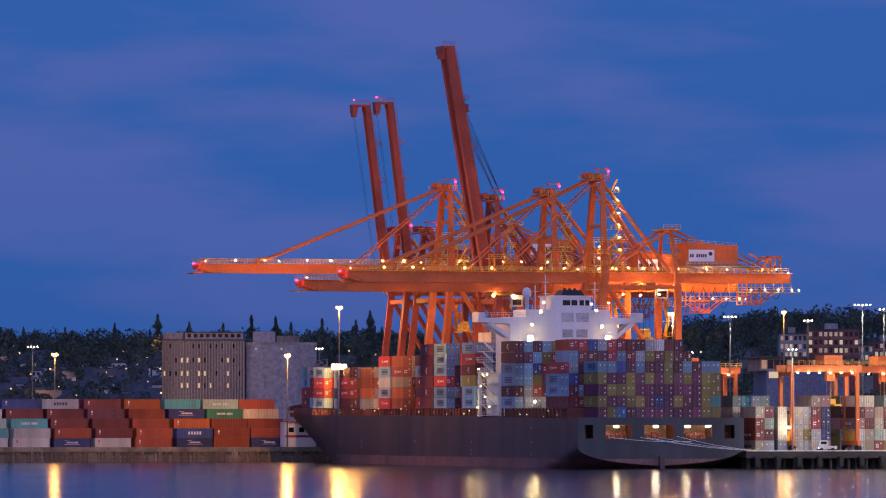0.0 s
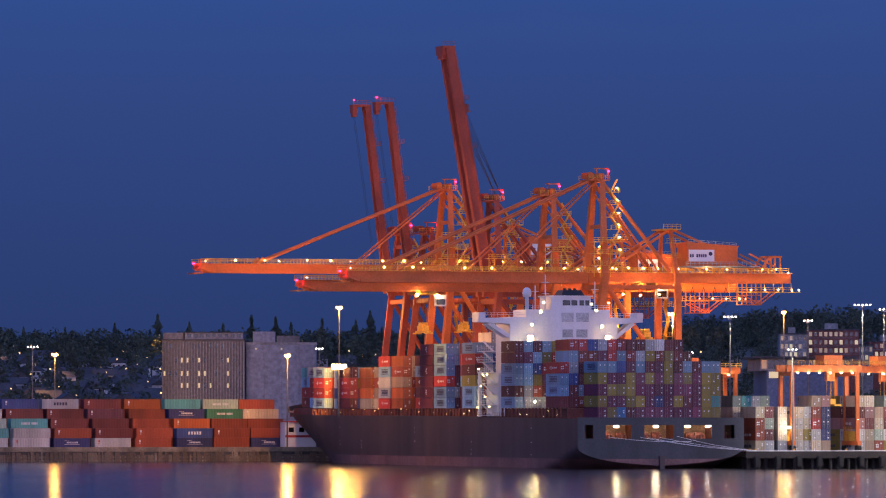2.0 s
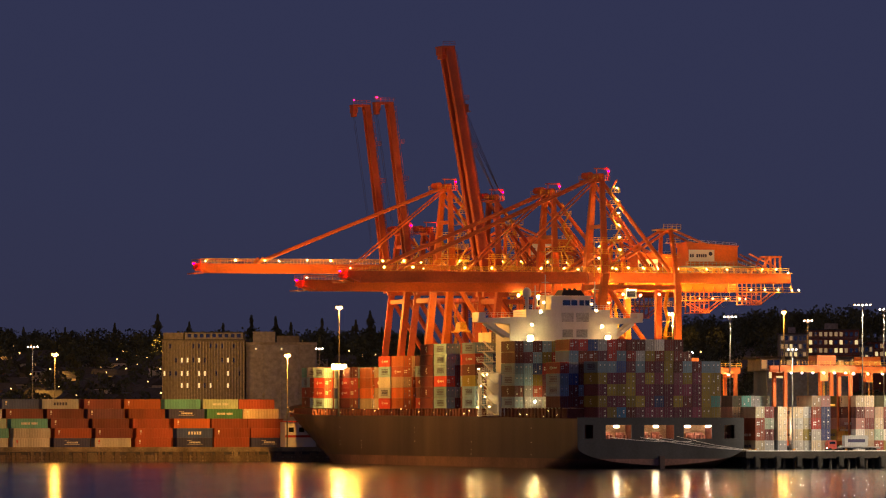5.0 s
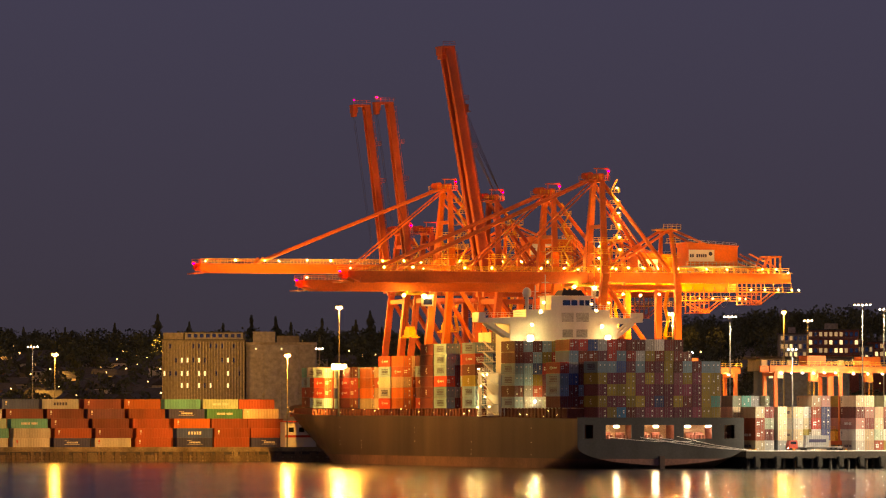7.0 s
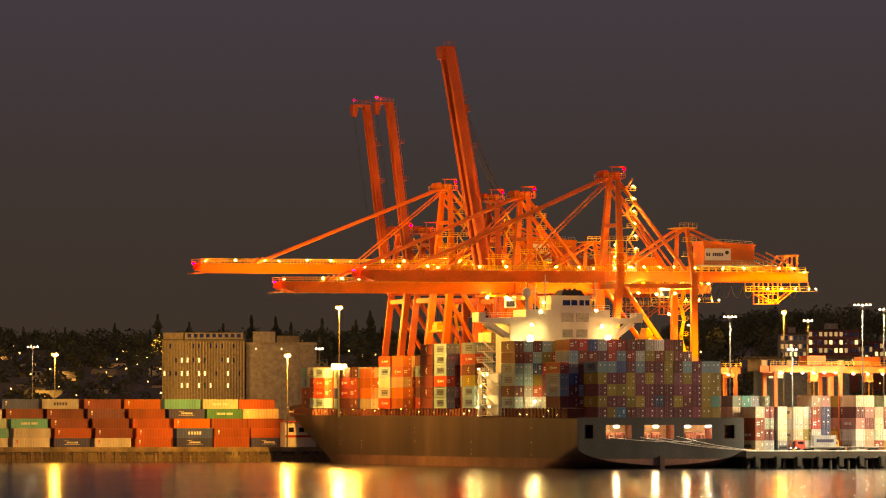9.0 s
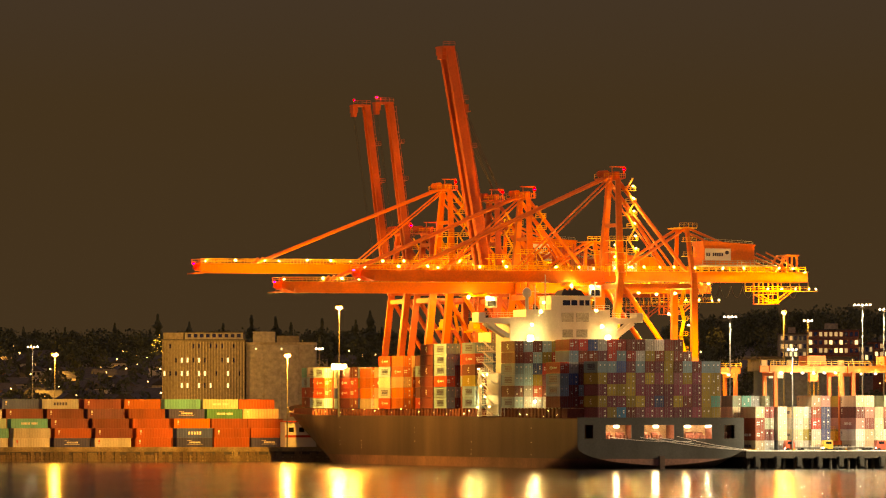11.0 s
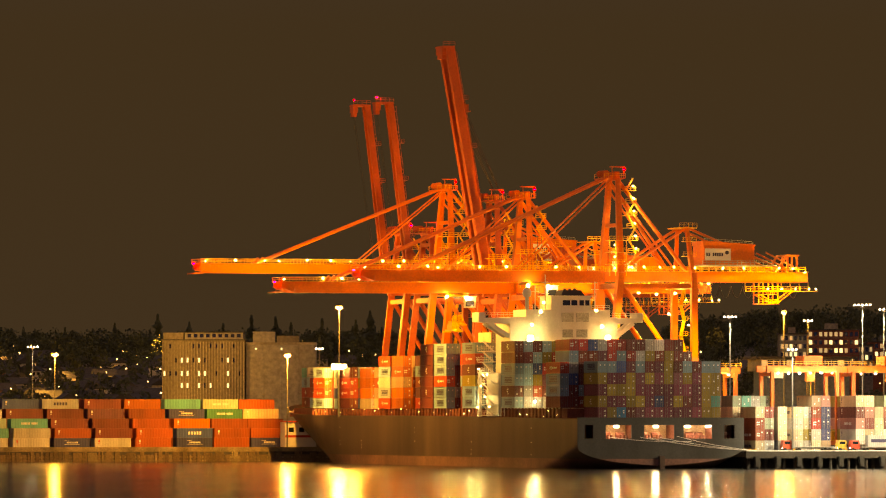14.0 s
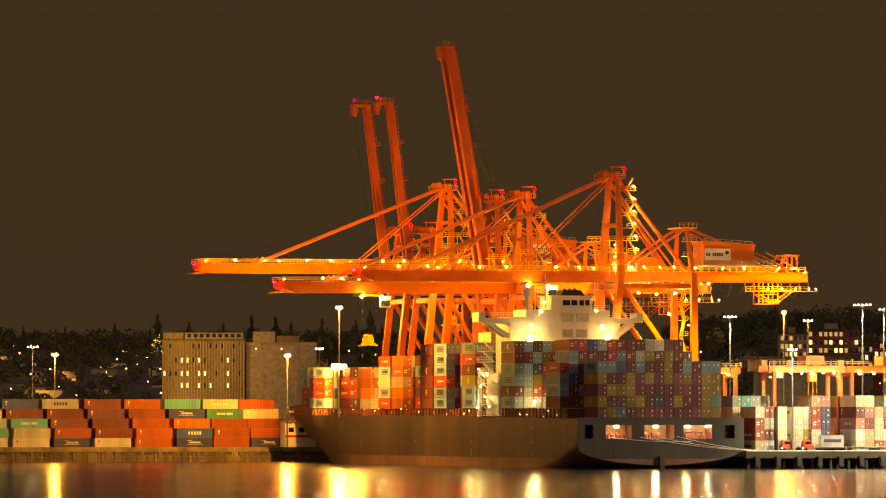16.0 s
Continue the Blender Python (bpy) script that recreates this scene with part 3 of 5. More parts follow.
    part("deck_rail", r, "deck_red", ship)
    for a in (19, 27, 31, 46, 52, 91, 99, 104, 117, 121, 133, 139, 148, 161, 166, 175, 189, 193, 204, 216, 221, 230, 238, 246, 258):
        k, z = rng.uniform(0.06, 0.13), deck_z(a) + rng.uniform(0.3, 1.9)
        part("deck_lamp", Shape().box(0.45, 0.54, a - k, a + k, z - k, z + k), "lamp_deck", ship)


def build_superstructure(ship):
    e = ship
    part("accommodation", Shape().box(4.0, 33.5, 73, 86, 13.2, 39.2).box(1.5, 4.0, 75, 86, 13.2, 24.5), "ship_white", e, "white accommodation block")
    # bridge wings: a tapered box each side
    for s, x0, x1 in ((-1, 4.0, -4.5), (1, 33.5, 40.5)):
        w = Shape()
        w.loft([[(x0, 73, 37.4), (x0, 79, 37.4), (x0, 79, 39.0), (x0, 73, 39.0)], [(x1, 73, 37.9), (x1, 79, 37.9), (x1, 79, 39.0), (x1, 73, 39.0)]])
        w.beam((x0, 74, 34.2), (x0 + (x1 - x0) * 0.66, 74, 37.7), 1.0, 1.1).beam((x0, 78, 34.2), (x0 + (x1 - x0) * 0.66, 78, 37.7), 1.0, 1.1)
        w.box(min(x1, x1 - s * 1.6), max(x1, x1 - s * 1.6), 72.7, 79.3, 38.98, 40.4)
        part("bridge_wing", w, "ship_white", e, "white cantilevered bridge wing")
    part("wheelhouse", Shape().box(15.5, 26.3, 73.5, 84, 39.2, 44.6).box(15.0, 26.8, 73.2, 84.2, 44.6, 44.9), "ship_white", e, "white wheelhouse")
    for x0, x1, z0, z1 in ((18.6, 20.6, 42.3, 43.7), (21.0, 22.6, 42.3, 43.7), (23.2, 24.4, 42.3, 43.7), (24.8, 25.9, 42.3, 43.7), (18.2, 21.4, 38.0, 40.4), (22.2, 25.6, 38.0, 40.4), (18.4, 21.2, 33.9, 36.0), (22.2, 25.2, 33.9, 36.0)):
        part("louvre" if z0 < 41 else "window", Shape().box(x0, x1, 73.5 - 0.15 if z0 > 39.5 else 72.85, 73.6, z0, z1), "glass" if z0 > 41 else "steel", e)
    part("upper_deck", Shape().box(8.5, 31.5, 73.2, 85, 39.2, 41.2), "ship_white", e)
    # funnel and domes
    f = Shape()
    f.loft([[(19 + 6.5 * i, 76 + 7 * j, 44.9) for i, j in ((0, 0), (1, 0), (1, 1), (0, 1))], [(19.8 + 4.9 * i, 77 + 5 * j, 46.4) for i, j in ((0, 0), (1, 0), (1, 1), (0, 1))]])
    for x in (20.8, 22.2, 23.6):
        f.tube((x, 79, 46.3), (x, 79, 46.9), 0.45, 8)
    part("funnel", f, "black", e, "black funnel top")
    for x, y, top, bars in ((11.5, 75, 47.5, (46.0,)), (14.6, 76, 50.4, (48.4, 45.4)), (28.2, 76, 48.6, (46.6,))):
        m = Shape().tube((x, y, 41.2), (x, y, top), 0.16, 6)
        for z in bars:
            m.beam((x - 1, y, z), (x + 1, y, z), 0.15)
        part("mast", m, "ship_white", e)
    d = Shape()
    d.loft([[(9.4 + rr * math.cos(t * math.pi / 5), 75.5 + rr * math.sin(t * math.pi / 5), 41.2 + h) for t in range(10)] for rr, h in ((0.5, 0), (0.5, 3.2), (1.1, 3.5), (1.25, 4.4), (1.0, 5.3), (0.4, 5.8))])
    part("radar_dome", d, "ship_white", e, smooth=True)
    r = Shape()
    r.rails([(-4.4, 73, 39.0), (4.0, 73, 39.2)], 1.2, 1.5, 0.07)
    r.rails([(4, 73, 39.2), (15.4, 73, 39.2)], 1.2, 1.5, 0.07)
    r.rails([(26.4, 73, 39.2), (40.4, 73, 39.0)], 1.2, 1.5, 0.07)
    r.rails([(8.6, 73.3, 41.2), (15.4, 73.3, 41.2)], 1.1, 1.5, 0.07)
    r.rails([(26.4, 73.3, 41.2), (31.4, 73.3, 41.2)], 1.1, 1.5, 0.07)
    part("bridge_rail", r, "ship_white", e)
    for x, z, k in ((9.4, 33.6, 0.7), (30.6, 33.7, 0.62), (9.8, 37.2, 0.3), (12.2, 40.6, 0.32), (27.4, 41.0, 0.3), (29.0, 36.8, 0.35), (13.0, 43.0, 0.25)):
        fl = part("floodlight", Shape().box(x - k * 1.15, x + k * 1.15, 72.3, 72.85, z - k * 1.15, z + k * 1.15), "steel", e, "lit floodlight on the accommodation front")
        part("lens", Shape().box(x - k, x + k, 72.2, 72.297, z - k, z + k), "lamp_front" if k > 0.6 else "lamp_ship", fl, "glowing lens")
    # stair tower and provision gear on the port side
    g = Shape()
    for i in range(7):
        z = 13.4 + 2.8 * i
        g.box(-0.4, 1.5, 74, 88, z, z + 0.15)
        g.beam((0.2, 75, z), (0.2, 85, z + 2.8), 0.5, 0.16)
        g.rails([(-0.4, 74, z + 0.15), (-0.4, 88, z + 0.15)], 1.1, 2.0, 0.07)
    g.tube((0.8, 90, 13), (0.8, 90, 25), 0.5, 8).beam((0.8, 90, 25), (-1.5, 76, 23.4), 0.5)
    part("stair_tower", g, "ship_white", e, "white outside stairs and provision crane")
    for a, z in ((76, 15.6), (80, 18.2), (84, 21), (87, 15.4), (86, 25.5), (78, 24)):
        part("deck_lamp", Shape().box(-0.9, -0.5, a - 0.22, a + 0.22, z, z + 0.35), "lamp_deck", e)


def pick(names):
    return rng.choice(names.split())


def build_cargo():
    """Bays from the stern forward: aft face, first row's offset, rows, base, tiers (a function of the row), colours."""
    mixed = "maroon maroon maroon rust red red sky sky sky grey grey plum plum blue olive"
    stern = "olive olive purple purple plum purple plum olive maroon"
    bays = [
        (2.0, 6.0, 13, 12.62, lambda c: 5, stern),
        (17.2, 0.6, 17, 15.4, lambda c: 4 if c < 1 or c > 12 else 6, mixed),
        (31.0, 15.0, 10, 15.4, lambda c: 5, mixed),
        (44.4, 15.0, 10, 15.4, lambda c: 5, mixed),
        (57.3, 0.6, 17, 15.4, lambda c: 6, mixed),
        (93.9, 0.6, 17, 15.4, lambda c: 6 if c < 2 else 5, mixed),
        (107.6, 4.0, 15, 15.4, lambda c: 7 if 1 < c < 5 else 6, mixed),
        (121.4, 0.6, 17, 15.4, lambda c: 6, mixed),
        (134.8, 0.6, 17, 15.4, lambda c: 6, "maroon maroon plum"),
        (149.2, 3.2, 16, 15.4, lambda c: 5, mixed),
        (164.2, 0.6, 17, 15.4, lambda c: 5, "rust maroon red"),
        (177.4, 0.6, 17, 15.4, lambda c: 5, mixed),
        (191.6, 3.2, 15, 15.4, lambda c: 4, mixed),
        (206.4, 3.2, 15, 15.4, lambda c: 4, mixed),
        (220.9, 0.8, 16, 15.5, lambda c: 4, mixed),
        (234.8, 3.3, 15, 15.5, lambda c: 4, mixed),
        (248.7, 0.9, 17, 15.6, lambda c: 4, mixed),
        (263.0, 3.6, 15, 15.8, lambda c: 4 if c > 1 else 3, mixed),
        (277.0, 6.4, 12, 16.0, lambda c: 4, mixed),
        (291.2, 8.6, 10, 16.0, lambda c: 4, mixed),
    ]
    def covered(b, a, z, upto):
        for a2, b2, rows2, base2, tiers2, _ in bays[:upto]:
            for face in (a2, a2 + CL):
                c2 = (b - 0.308 * (a - face) - b2) / 2.54
                if 0 <= c2 < rows2 and z < base2 + tiers2(int(c2)) * 2.9:
                    return True
        return False

    code = {"s": "sky", "b": "blue", "p": "purple", "o": "olive", "m": "maroon", "l": "plum", "t": "teal", "a": "azure", "r": "red", "g": "grey", "w": "pale", "c": "cream", "u": "rust", "n": "orange"}
    stern_rows = ["poamlppppppoo", "oppoopbpompot", "pooopppppppoo", "oppolopolopoo", "ssblsmpomsmss"]
    port_rows = {17.2: "mssr", 57.3: "smssmm", 93.9: "ssomrs", 121.4: "ssrsss", 134.8: "mmmmmm", 107.6: "mmslrm", 177.4: "rgwsr", 220.9: "mrrm", 248.7: "srrs", 263.0: "srrg", 277.0: "mrsg", 291.2: "urst"}
    top_rows = {17.2: "grrbgrrmmwwmmlmml"}
    fill = Shape()
    for k, (a, b0, rows, base, tiers, names) in enumerate(bays):
        pitch = 2.5 if rows == 13 else 2.54
        for c in range(rows):
            for t in range(tiers(c)):
                b = b0 + CW / 2 + pitch * c
                z = base + t * (CH + 0.04)
                if all(covered(bb, a - 0.1, z + CH - 0.3, k) for bb in (b - 1.1, b + 1.1)) and (c > 0 or k == 0 or all(covered(b - 1.2, a + q, z + CH - 0.3, k) for q in (3, 6, 9, 12))):
                    fill.box(b - 1.2, b + 1.2, a + 0.05, a + CL - 0.05, z + 0.02, z + CH - 0.02)
                    continue
                colour = pick(names)
                mark = None
                if k == 0:
                    colour = code[stern_rows[t][c]]
                elif c == 0 and a in port_rows:
                    colour = code[port_rows[a][t]]
                elif a in top_rows and t == 5:
                    colour = code[top_rows[a][c]]
                elif t == 6:
                    colour = "cream"
                # orange lamp light on these bays is put into their box colours
                elif a in (177.4, 164.2, 191.6, 206.4):
                    colour = pick("orange orange rust cream tan")
                if c == 0:
                    mark = {"sky": "panel", "grey": "panel", "red": "slash", "olive": "spot", "maroon": "spot" if t % 2 else None, "rust": "slash"}.get(colour)
                container(PORT @ pose(b, a + CL / 2, z), colour, mark, group="containers on the ship's deck", where="stacked on the ship's deck",
                          mark_mat="ink" if colour in ("sky", "grey") else "mark_white")
    ob = part("container_cargo", fill, "box")
    ob.matrix_world = PORT
    ob.color = (0.16, 0.05, 0.045, 1)
    tagged(ob, "inner rows of maroon shipping containers on the ship", "shipping containers", kind="stuff")


SHIP = thing("container_ship", PORT, "large dark-hulled container ship moored and stacked with containers", "container ship")
build_hull(SHIP)
build_superstructure(SHIP)
build_cargo()


# ---------------------------------------------------------------- ship-to-shore cranes
def bulb(parent, p, size, material="lamp_crane", label=""):
    x, y, z = p
    size *= 0.5
    return part("lamp", Shape().box(x - size, x + size, y - size, y + size, z - size * 0.7, z + size * 0.7), material, parent, label)


def sts_crane(name, a, label, girder=46.7, apex=74.6, yb=3.6, gauge=20.8, reach=72.0, back=55.0, half=9.3, raised=None, mat="crane", depth=3.1, lights=True, boom_w=1.5, top_len=69.0, lean=10.0, hinge=-3.0, arm=4.6):
    """Crane over the rails; x inland from the waterside rail, y along the rail, z from the quay."""
    c = thing(name, PORT @ pose(RAIL, a, QUAY), label, "quay crane", "quay cranes")
    # bogies, sill beams and legs
    def leg_x(x, z):
        return x - SPLAY * (1 - z / (girder + 1)) if x == 0 else x
    for x0 in (0, gauge):
        x = leg_x(x0, 2.0)
        part("sill_beam", Shape().beam((x, -half - 3, 3.0), (x, half + 3, 3.0), 1.6, 2.0), mat, c)
        for y in (-half - 1, half + 1):
            bg = Shape().box(x - 0.7, x + 0.7, y - 3.6, y + 3.6, 0.9, 2.0)
            for k in range(6):
                bg.tube((x - 0.4, y - 3.0 + 1.2 * k, 0.45), (x + 0.4, y - 3.0 + 1.2 * k, 0.45), 0.45, 10)
            part("bogie", bg, mat, c)
        for y in (-half, half):
            part("leg", Shape().beam((x, y, 3.9), (x0, y * 0.92, girder + 1), 1.7, 2.0, 1.6, 1.8), mat, c)
        x = leg_x(x0, girder - 2.6)
        part("cross_beam", Shape().beam((x, -half * 0.93, girder - 2.6), (x, half * 0.93, girder - 2.6), 1.0, 1.4), mat, c)
    for y in (-half, half):
        part("portal_beam", Shape().beam((leg_x(0, 15.5), y, 15.5), (gauge, y, 15.5), 1.2, 2.0), mat, c)
        part("portal_tie", Shape().beam((0, y * 0.93, girder - 2.6), (gauge, y * 0.93, girder - 2.6), 0.8, 1.1), mat, c)
        part("diagonal_brace", Shape().tube((0.4, y * 0.93, girder - 2.4), (gauge - 0.6, y, 17.0), 0.7, 8), mat, c)
    # girders
    for y in (-yb, yb):
        part("main_girder", Shape().beam((-3.4, y, girder), (back, y, girder), boom_w, depth * 0.85), mat, c)
        if raised is None:
            b = Shape().beam((-reach + 4, y, girder), (-3.6, y, girder), boom_w, depth)
            b.beam((-reach, y, girder + 0.7), (-reach + 4, y, girder), boom_w, 1.6, boom_w, depth)
            part("boom", b, mat, c)
            wk = Shape().beam((-reach, y - 1.5 if y < 0 else y + 1.5, girder + 1.5), (back, y - 1.5 if y < 0 else y + 1.5, girder + 1.5), 1.0, 0.12)
            yy = y - 2.0 if y < 0 else y + 2.0
            wk.rails([(-reach + i * 6, yy, girder + 1.55) for i in range(int((reach + back) / 6) + 1)], 1.2, 1.6, 0.15)
            part("walkway", wk, "rail_yellow", c, "yellow railed walkway")
        else:
            wk = Shape()
            yy = y - 2.0 if y < 0 else y + 2.0
            wk.beam((0, yy, girder + 1.5), (back, yy, girder + 1.5), 1.0, 0.12)
            wk.rails([(i * 6, yy, girder + 1.55) for i in range(int(back / 6) + 1)], 1.2, 1.6, 0.15)
            part("walkway", wk, "rail_yellow", c, "yellow railed walkway")
    if raised is None:
        for x in (-reach + 1, -reach * 0.66, -reach * 0.34, -4, 12, 30, back - 1):
            part("girder_tie", Shape().beam((x, -yb, girder), (x, yb, girder), 0.9, 1.4), mat, c)
        tip = Shape().box(-reach - 1.6, -reach + 1, -4.6, 4.6, girder - 1.6, girder - 1.3)
        tip.rails([(-reach - 1.6, -4.6, girder - 1.3), (-reach + 1, -4.6, girder - 1.3)], 1.1, 1.2, 0.09)
        tip.beam((-reach + 0.5, -3, girder + 0.5), (-reach + 0.5, -3, girder + 2.6), 0.3).beam((-reach + 0.5, -3, girder + 2.6), (-reach + 6.5, -3, girder + 2.6), 0.25).beam((-reach + 6.5, -3, girder + 2.6), (-reach + 6.5, -3, girder + 1), 0.25)
        part("boom_tip", tip, mat, c)
    else:
        bx, bz = -lean, top_len
        for y in (-yb, yb):
            part("raised_boom", Shape().beam((hinge, y, girder), (hinge + bx, y, girder + bz), boom_w, depth, boom_w, depth * 0.9), mat, c)
            rib = Shape()
            for e0 in (-0.48, 0.48):
                rib.beam((hinge + e0 * depth, y - boom_w * 0.62, girder + 2), (hinge + bx + e0 * depth * 0.9, y - boom_w * 0.62, girder + bz - 1), boom_w * 0.24, 0.3)
            part("boom_flange", rib, mat, c)
        d = Vector((bx, 0, bz))
        ties = Shape()
        for k in range(1, 12):
            p = Vector((hinge, 0, girder)) + d * (k / 11.5)
            ties.beam((p.x, -yb, p.z), (p.x, yb, p.z), 0.5, 0.9)
        part("boom_tie", ties, mat, c)
        end = Shape()
        p = Vector((hinge, 0, girder)) + d
        w = yb + boom_w / 2 + 0.2
        end.box(p.x - arm, p.x + depth * 0.5, -w, w, p.z - 0.5, p.z + 0.1)
        end.box(p.x - depth * 0.5, p.x + depth * 0.4, -w * 0.8, w * 0.8, p.z - 1.6, p.z - 0.5)
        end.rails([(p.x - arm, -w, p.z + 0.1), (p.x + depth * 0.5, -w, p.z + 0.1)], 1.2, 1.2, 0.09)
        end.box(p.x - arm, p.x - arm + 1.5, -w * 0.8, w * 0.8, p.z - 2.4, p.z - 0.5).box(p.x - arm + 0.2, p.x - arm + 1.3, -w * 0.6, w * 0.6, p.z - 3.6, p.z - 2.4)
        part("boom_tip", end, mat, c)
        wk = Shape()
        q0 = Vector((hinge + depth * 0.5 + 0.1, -yb, girder))
        q1 = q0 + Vector((bx, 0, bz * 0.98))
        for k in range(30):
            u = q0.lerp(q1, k / 30)
            wk.beam(u, u + Vector((0.7, 0, 0.5 if k % 2 else -0.5)), 0.12)
            if k in (9, 18, 24):
                wk.box(u.x, u.x + 1.7, u.y - 0.8, u.y + 0.8, u.z, u.z + 0.12).rails([(u.x, u.y - 0.8, u.z), (u.x + 1.7, u.y - 0.8, u.z)], 1.2, 0.8, 0.1)
        wk.beam(q0, q1, 0.10).beam(q0 + Vector((0.7, 0, 0)), q1 + Vector((0.7, 0, 0)), 0.10)
        if boom_w > 1.8:
            u = q0.lerp(q1, 0.75)
            wk.box(u.x, u.x + 2.2, -2, 2, u.z, u.z + 0.3).box(u.x + 0.3, u.x + 1.7, -1.6, 1.6, u.z + 0.3, u.z + 2.2)
        part("boom_ladder", wk, mat, c)
        cb = Shape()
        for y in ((-2.6, 2.6) if boom_w > 1.8 else ()):
            for k in (0.69, 0.73, 0.77):
                e = Vector((hinge, y, girder)) + d * k
                cb.tube((2.5, y, apex), (e.x + depth * 0.45, e.y, e.z), 0.08, 5)
        if boom_w < 1.8:
            for y in (-0.8, 0.8):
                cb.tube((p.x - arm + 0.7, y, p.z - 3), (hinge - 3.4, y, girder + 3), 0.04, 4)
        part("hoist_rope", cb, "cable", c)
    # A-frame: two legs, top beam, stays
    for y in (-half, half):
        part("mast_leg", Shape().beam((0, y * 0.9, girder + 1), (0.6, y * 0.42, apex - 1.2), 1.9, 1.8, 1.3, 1.3), mat, c)
        part("backstay", Shape().tube((0.8, y * 0.42, apex - 2.0), (gauge - 2, y * 0.85, girder + 1.6), 0.55, 8), mat, c)
        part("backstay", Shape().tube((0.8, y * 0.36, apex - 5.0), (gauge - 4, y * 0.5, girder + 1.6), 0.30, 8), mat, c)
    part("mast_tie", Shape().beam((0.3, -half * 0.68, girder + 14), (0.3, half * 0.68, girder + 14), 0.8, 1.0), mat, c)
    hd = Shape().box(-3.4, 2.6, -4.6, 4.6, apex - 1.4, apex - 1.1).beam((0.3, -4.4, apex - 0.6), (0.3, 4.4, apex - 0.6), 1.5, 2.4)
    for y in (-3, -1, 1, 3):
        hd.tube((-2.4, y - 0.2, apex + 0.1), (-2.4, y + 0.2, apex + 0.1), 0.9, 10)
    hd.beam((-1, -4, apex - 1.1), (-1, -4, apex + 1.9), 0.2).beam((2.3, -4, apex - 1.1), (2.3, -4, apex + 1.9), 0.2).beam((-1.8, -4, apex + 1.9), (2.5, -4, apex + 1.9), 0.3)
    part("mast_head", hd, mat, c)
    hr = Shape()
    hr.rails([(-3.4, -4.6, apex - 1.1), (2.6, -4.6, apex - 1.1)], 1.2, 1.2, 0.10)
    hr.rails([(-3.4, 4.6, apex - 1.1), (2.6, 4.6, apex - 1.1)], 1.2, 1.2, 0.10)
    part("mast_rail", hr, "rail_yellow", c)
    if raised is None:
        for y in (-2.9, 2.9):
            part("forestay", Shape().tube((-0.5, y, apex - 0.5), (-57, y, girder + 1.8), 0.33, 8), mat, c)
            part("forestay", Shape().tube((-0.5, y * 0.8, apex - 1.4), (-27, y, girder + 1.8), 0.24, 8), mat, c)
            part("stay_bracket", Shape().beam((-57.5, y, girder + 1.4), (-56, y, girder + 3.2), 1.2, 0.8), mat, c)
    # landside frame, its stays, and the machinery house
    for y in (-half * 0.8, half * 0.8):
        part("rear_mast_leg", Shape().beam((gauge, y, girder + 1), (gauge - 0.6, y * 0.55, girder + 13.6), 1.2, 1.2, 0.9, 0.9), mat, c)
        part("rear_stay", Shape().tube((gauge - 0.6, y * 0.55, girder + 13.4), (gauge - 18.5, y * 0.6, girder + 2), 0.40, 8), mat, c)
        part("rear_stay", Shape().tube((gauge - 0.4, y * 0.55, girder + 13.4), (back - 7, y * 0.6, girder + 2), 0.34, 8), mat, c)
    rp = Shape().box(gauge - 3, gauge + 2, -5.4, 5.4, girder + 13.2, girder + 13.5)
    rp.rails([(gauge - 3, -5.4, girder + 13.5), (gauge + 2, -5.4, girder + 13.5)], 1.2, 1.2, 0.10)
    for z in (girder + 5.5, girder + 9.5):
        rp.box(gauge - 2.4, gauge + 1.4, -6.6, -5.0, z, z + 0.15).rails([(gauge - 2.4, -6.6, z + 0.15), (gauge + 1.4, -6.6, z + 0.15)], 1.1, 1.2, 0.10)
    part("rear_platform", rp, "rail_yellow", c)
    hx0, hx1 = gauge + 4.2, gauge + 18.6
    house = Shape().box(hx0, hx1, -4.8, 4.8, girder + 3.4, girder + 8.6)
    house.loft([[(hx0 - 0.3, -5, girder + 8.6), (hx1 + 0.3, -5, girder + 8.6), (hx1 + 0.3, 5, girder + 8.6), (hx0 - 0.3, 5, girder + 8.6)], [(hx0 - 0.3, -5, girder + 9.9), (hx1 + 0.3, -5, girder + 8.9), (hx1 + 0.3, 5, girder + 8.9), (hx0 - 0.3, 5, girder + 9.9)]])
    for i in range(8):
        house.box(hx0 + 0.6 + 1.8 * i, hx0 + 0.72 + 1.8 * i, -4.88, -4.8, girder + 3.4, girder + 8.6)
    part("machinery_house", house, mat, c, "orange clad machinery house")
    pl = Shape().box(hx0 - 1, hx1 + 6, -6.4, 5.6, girder + 3.1, girder + 3.35).rails([(hx0 - 1 + 2.5 * i, -6.4, girder + 3.35) for i in range(9)], 1.1, 1.25, 0.10)
    pl.rails([(hx0 + 2.0 * i, -4.9, girder + 9.6 - 0.13 * i) for i in range(8)], 1.0, 1.2, 0.08)
    part("house_platform", pl, "steel", c)
    sg = part("sign", Shape().box(hx0 + 0.2, hx0 + 7.6, -5.02, -4.9, girder + 4.6, girder + 7.8), "sign", c, "white sign board with dark logo bars")
    ink = Shape()
    for k in range(8):
        if k != 2:
            ink.box(hx0 + 0.55 + 0.62 * k, hx0 + 1.0 + 0.62 * k, -5.05, -5.023, girder + 5.7, girder + 6.6)
    ink.tube((hx0 + 6.5, -5.05, girder + 6.7), (hx0 + 6.5, -5.024, girder + 6.7), 0.55, 12)
    part("logo_bars", ink, "ink", sg)
    # rear gear: small gantry, lower catwalk and festoon
    rg = Shape()
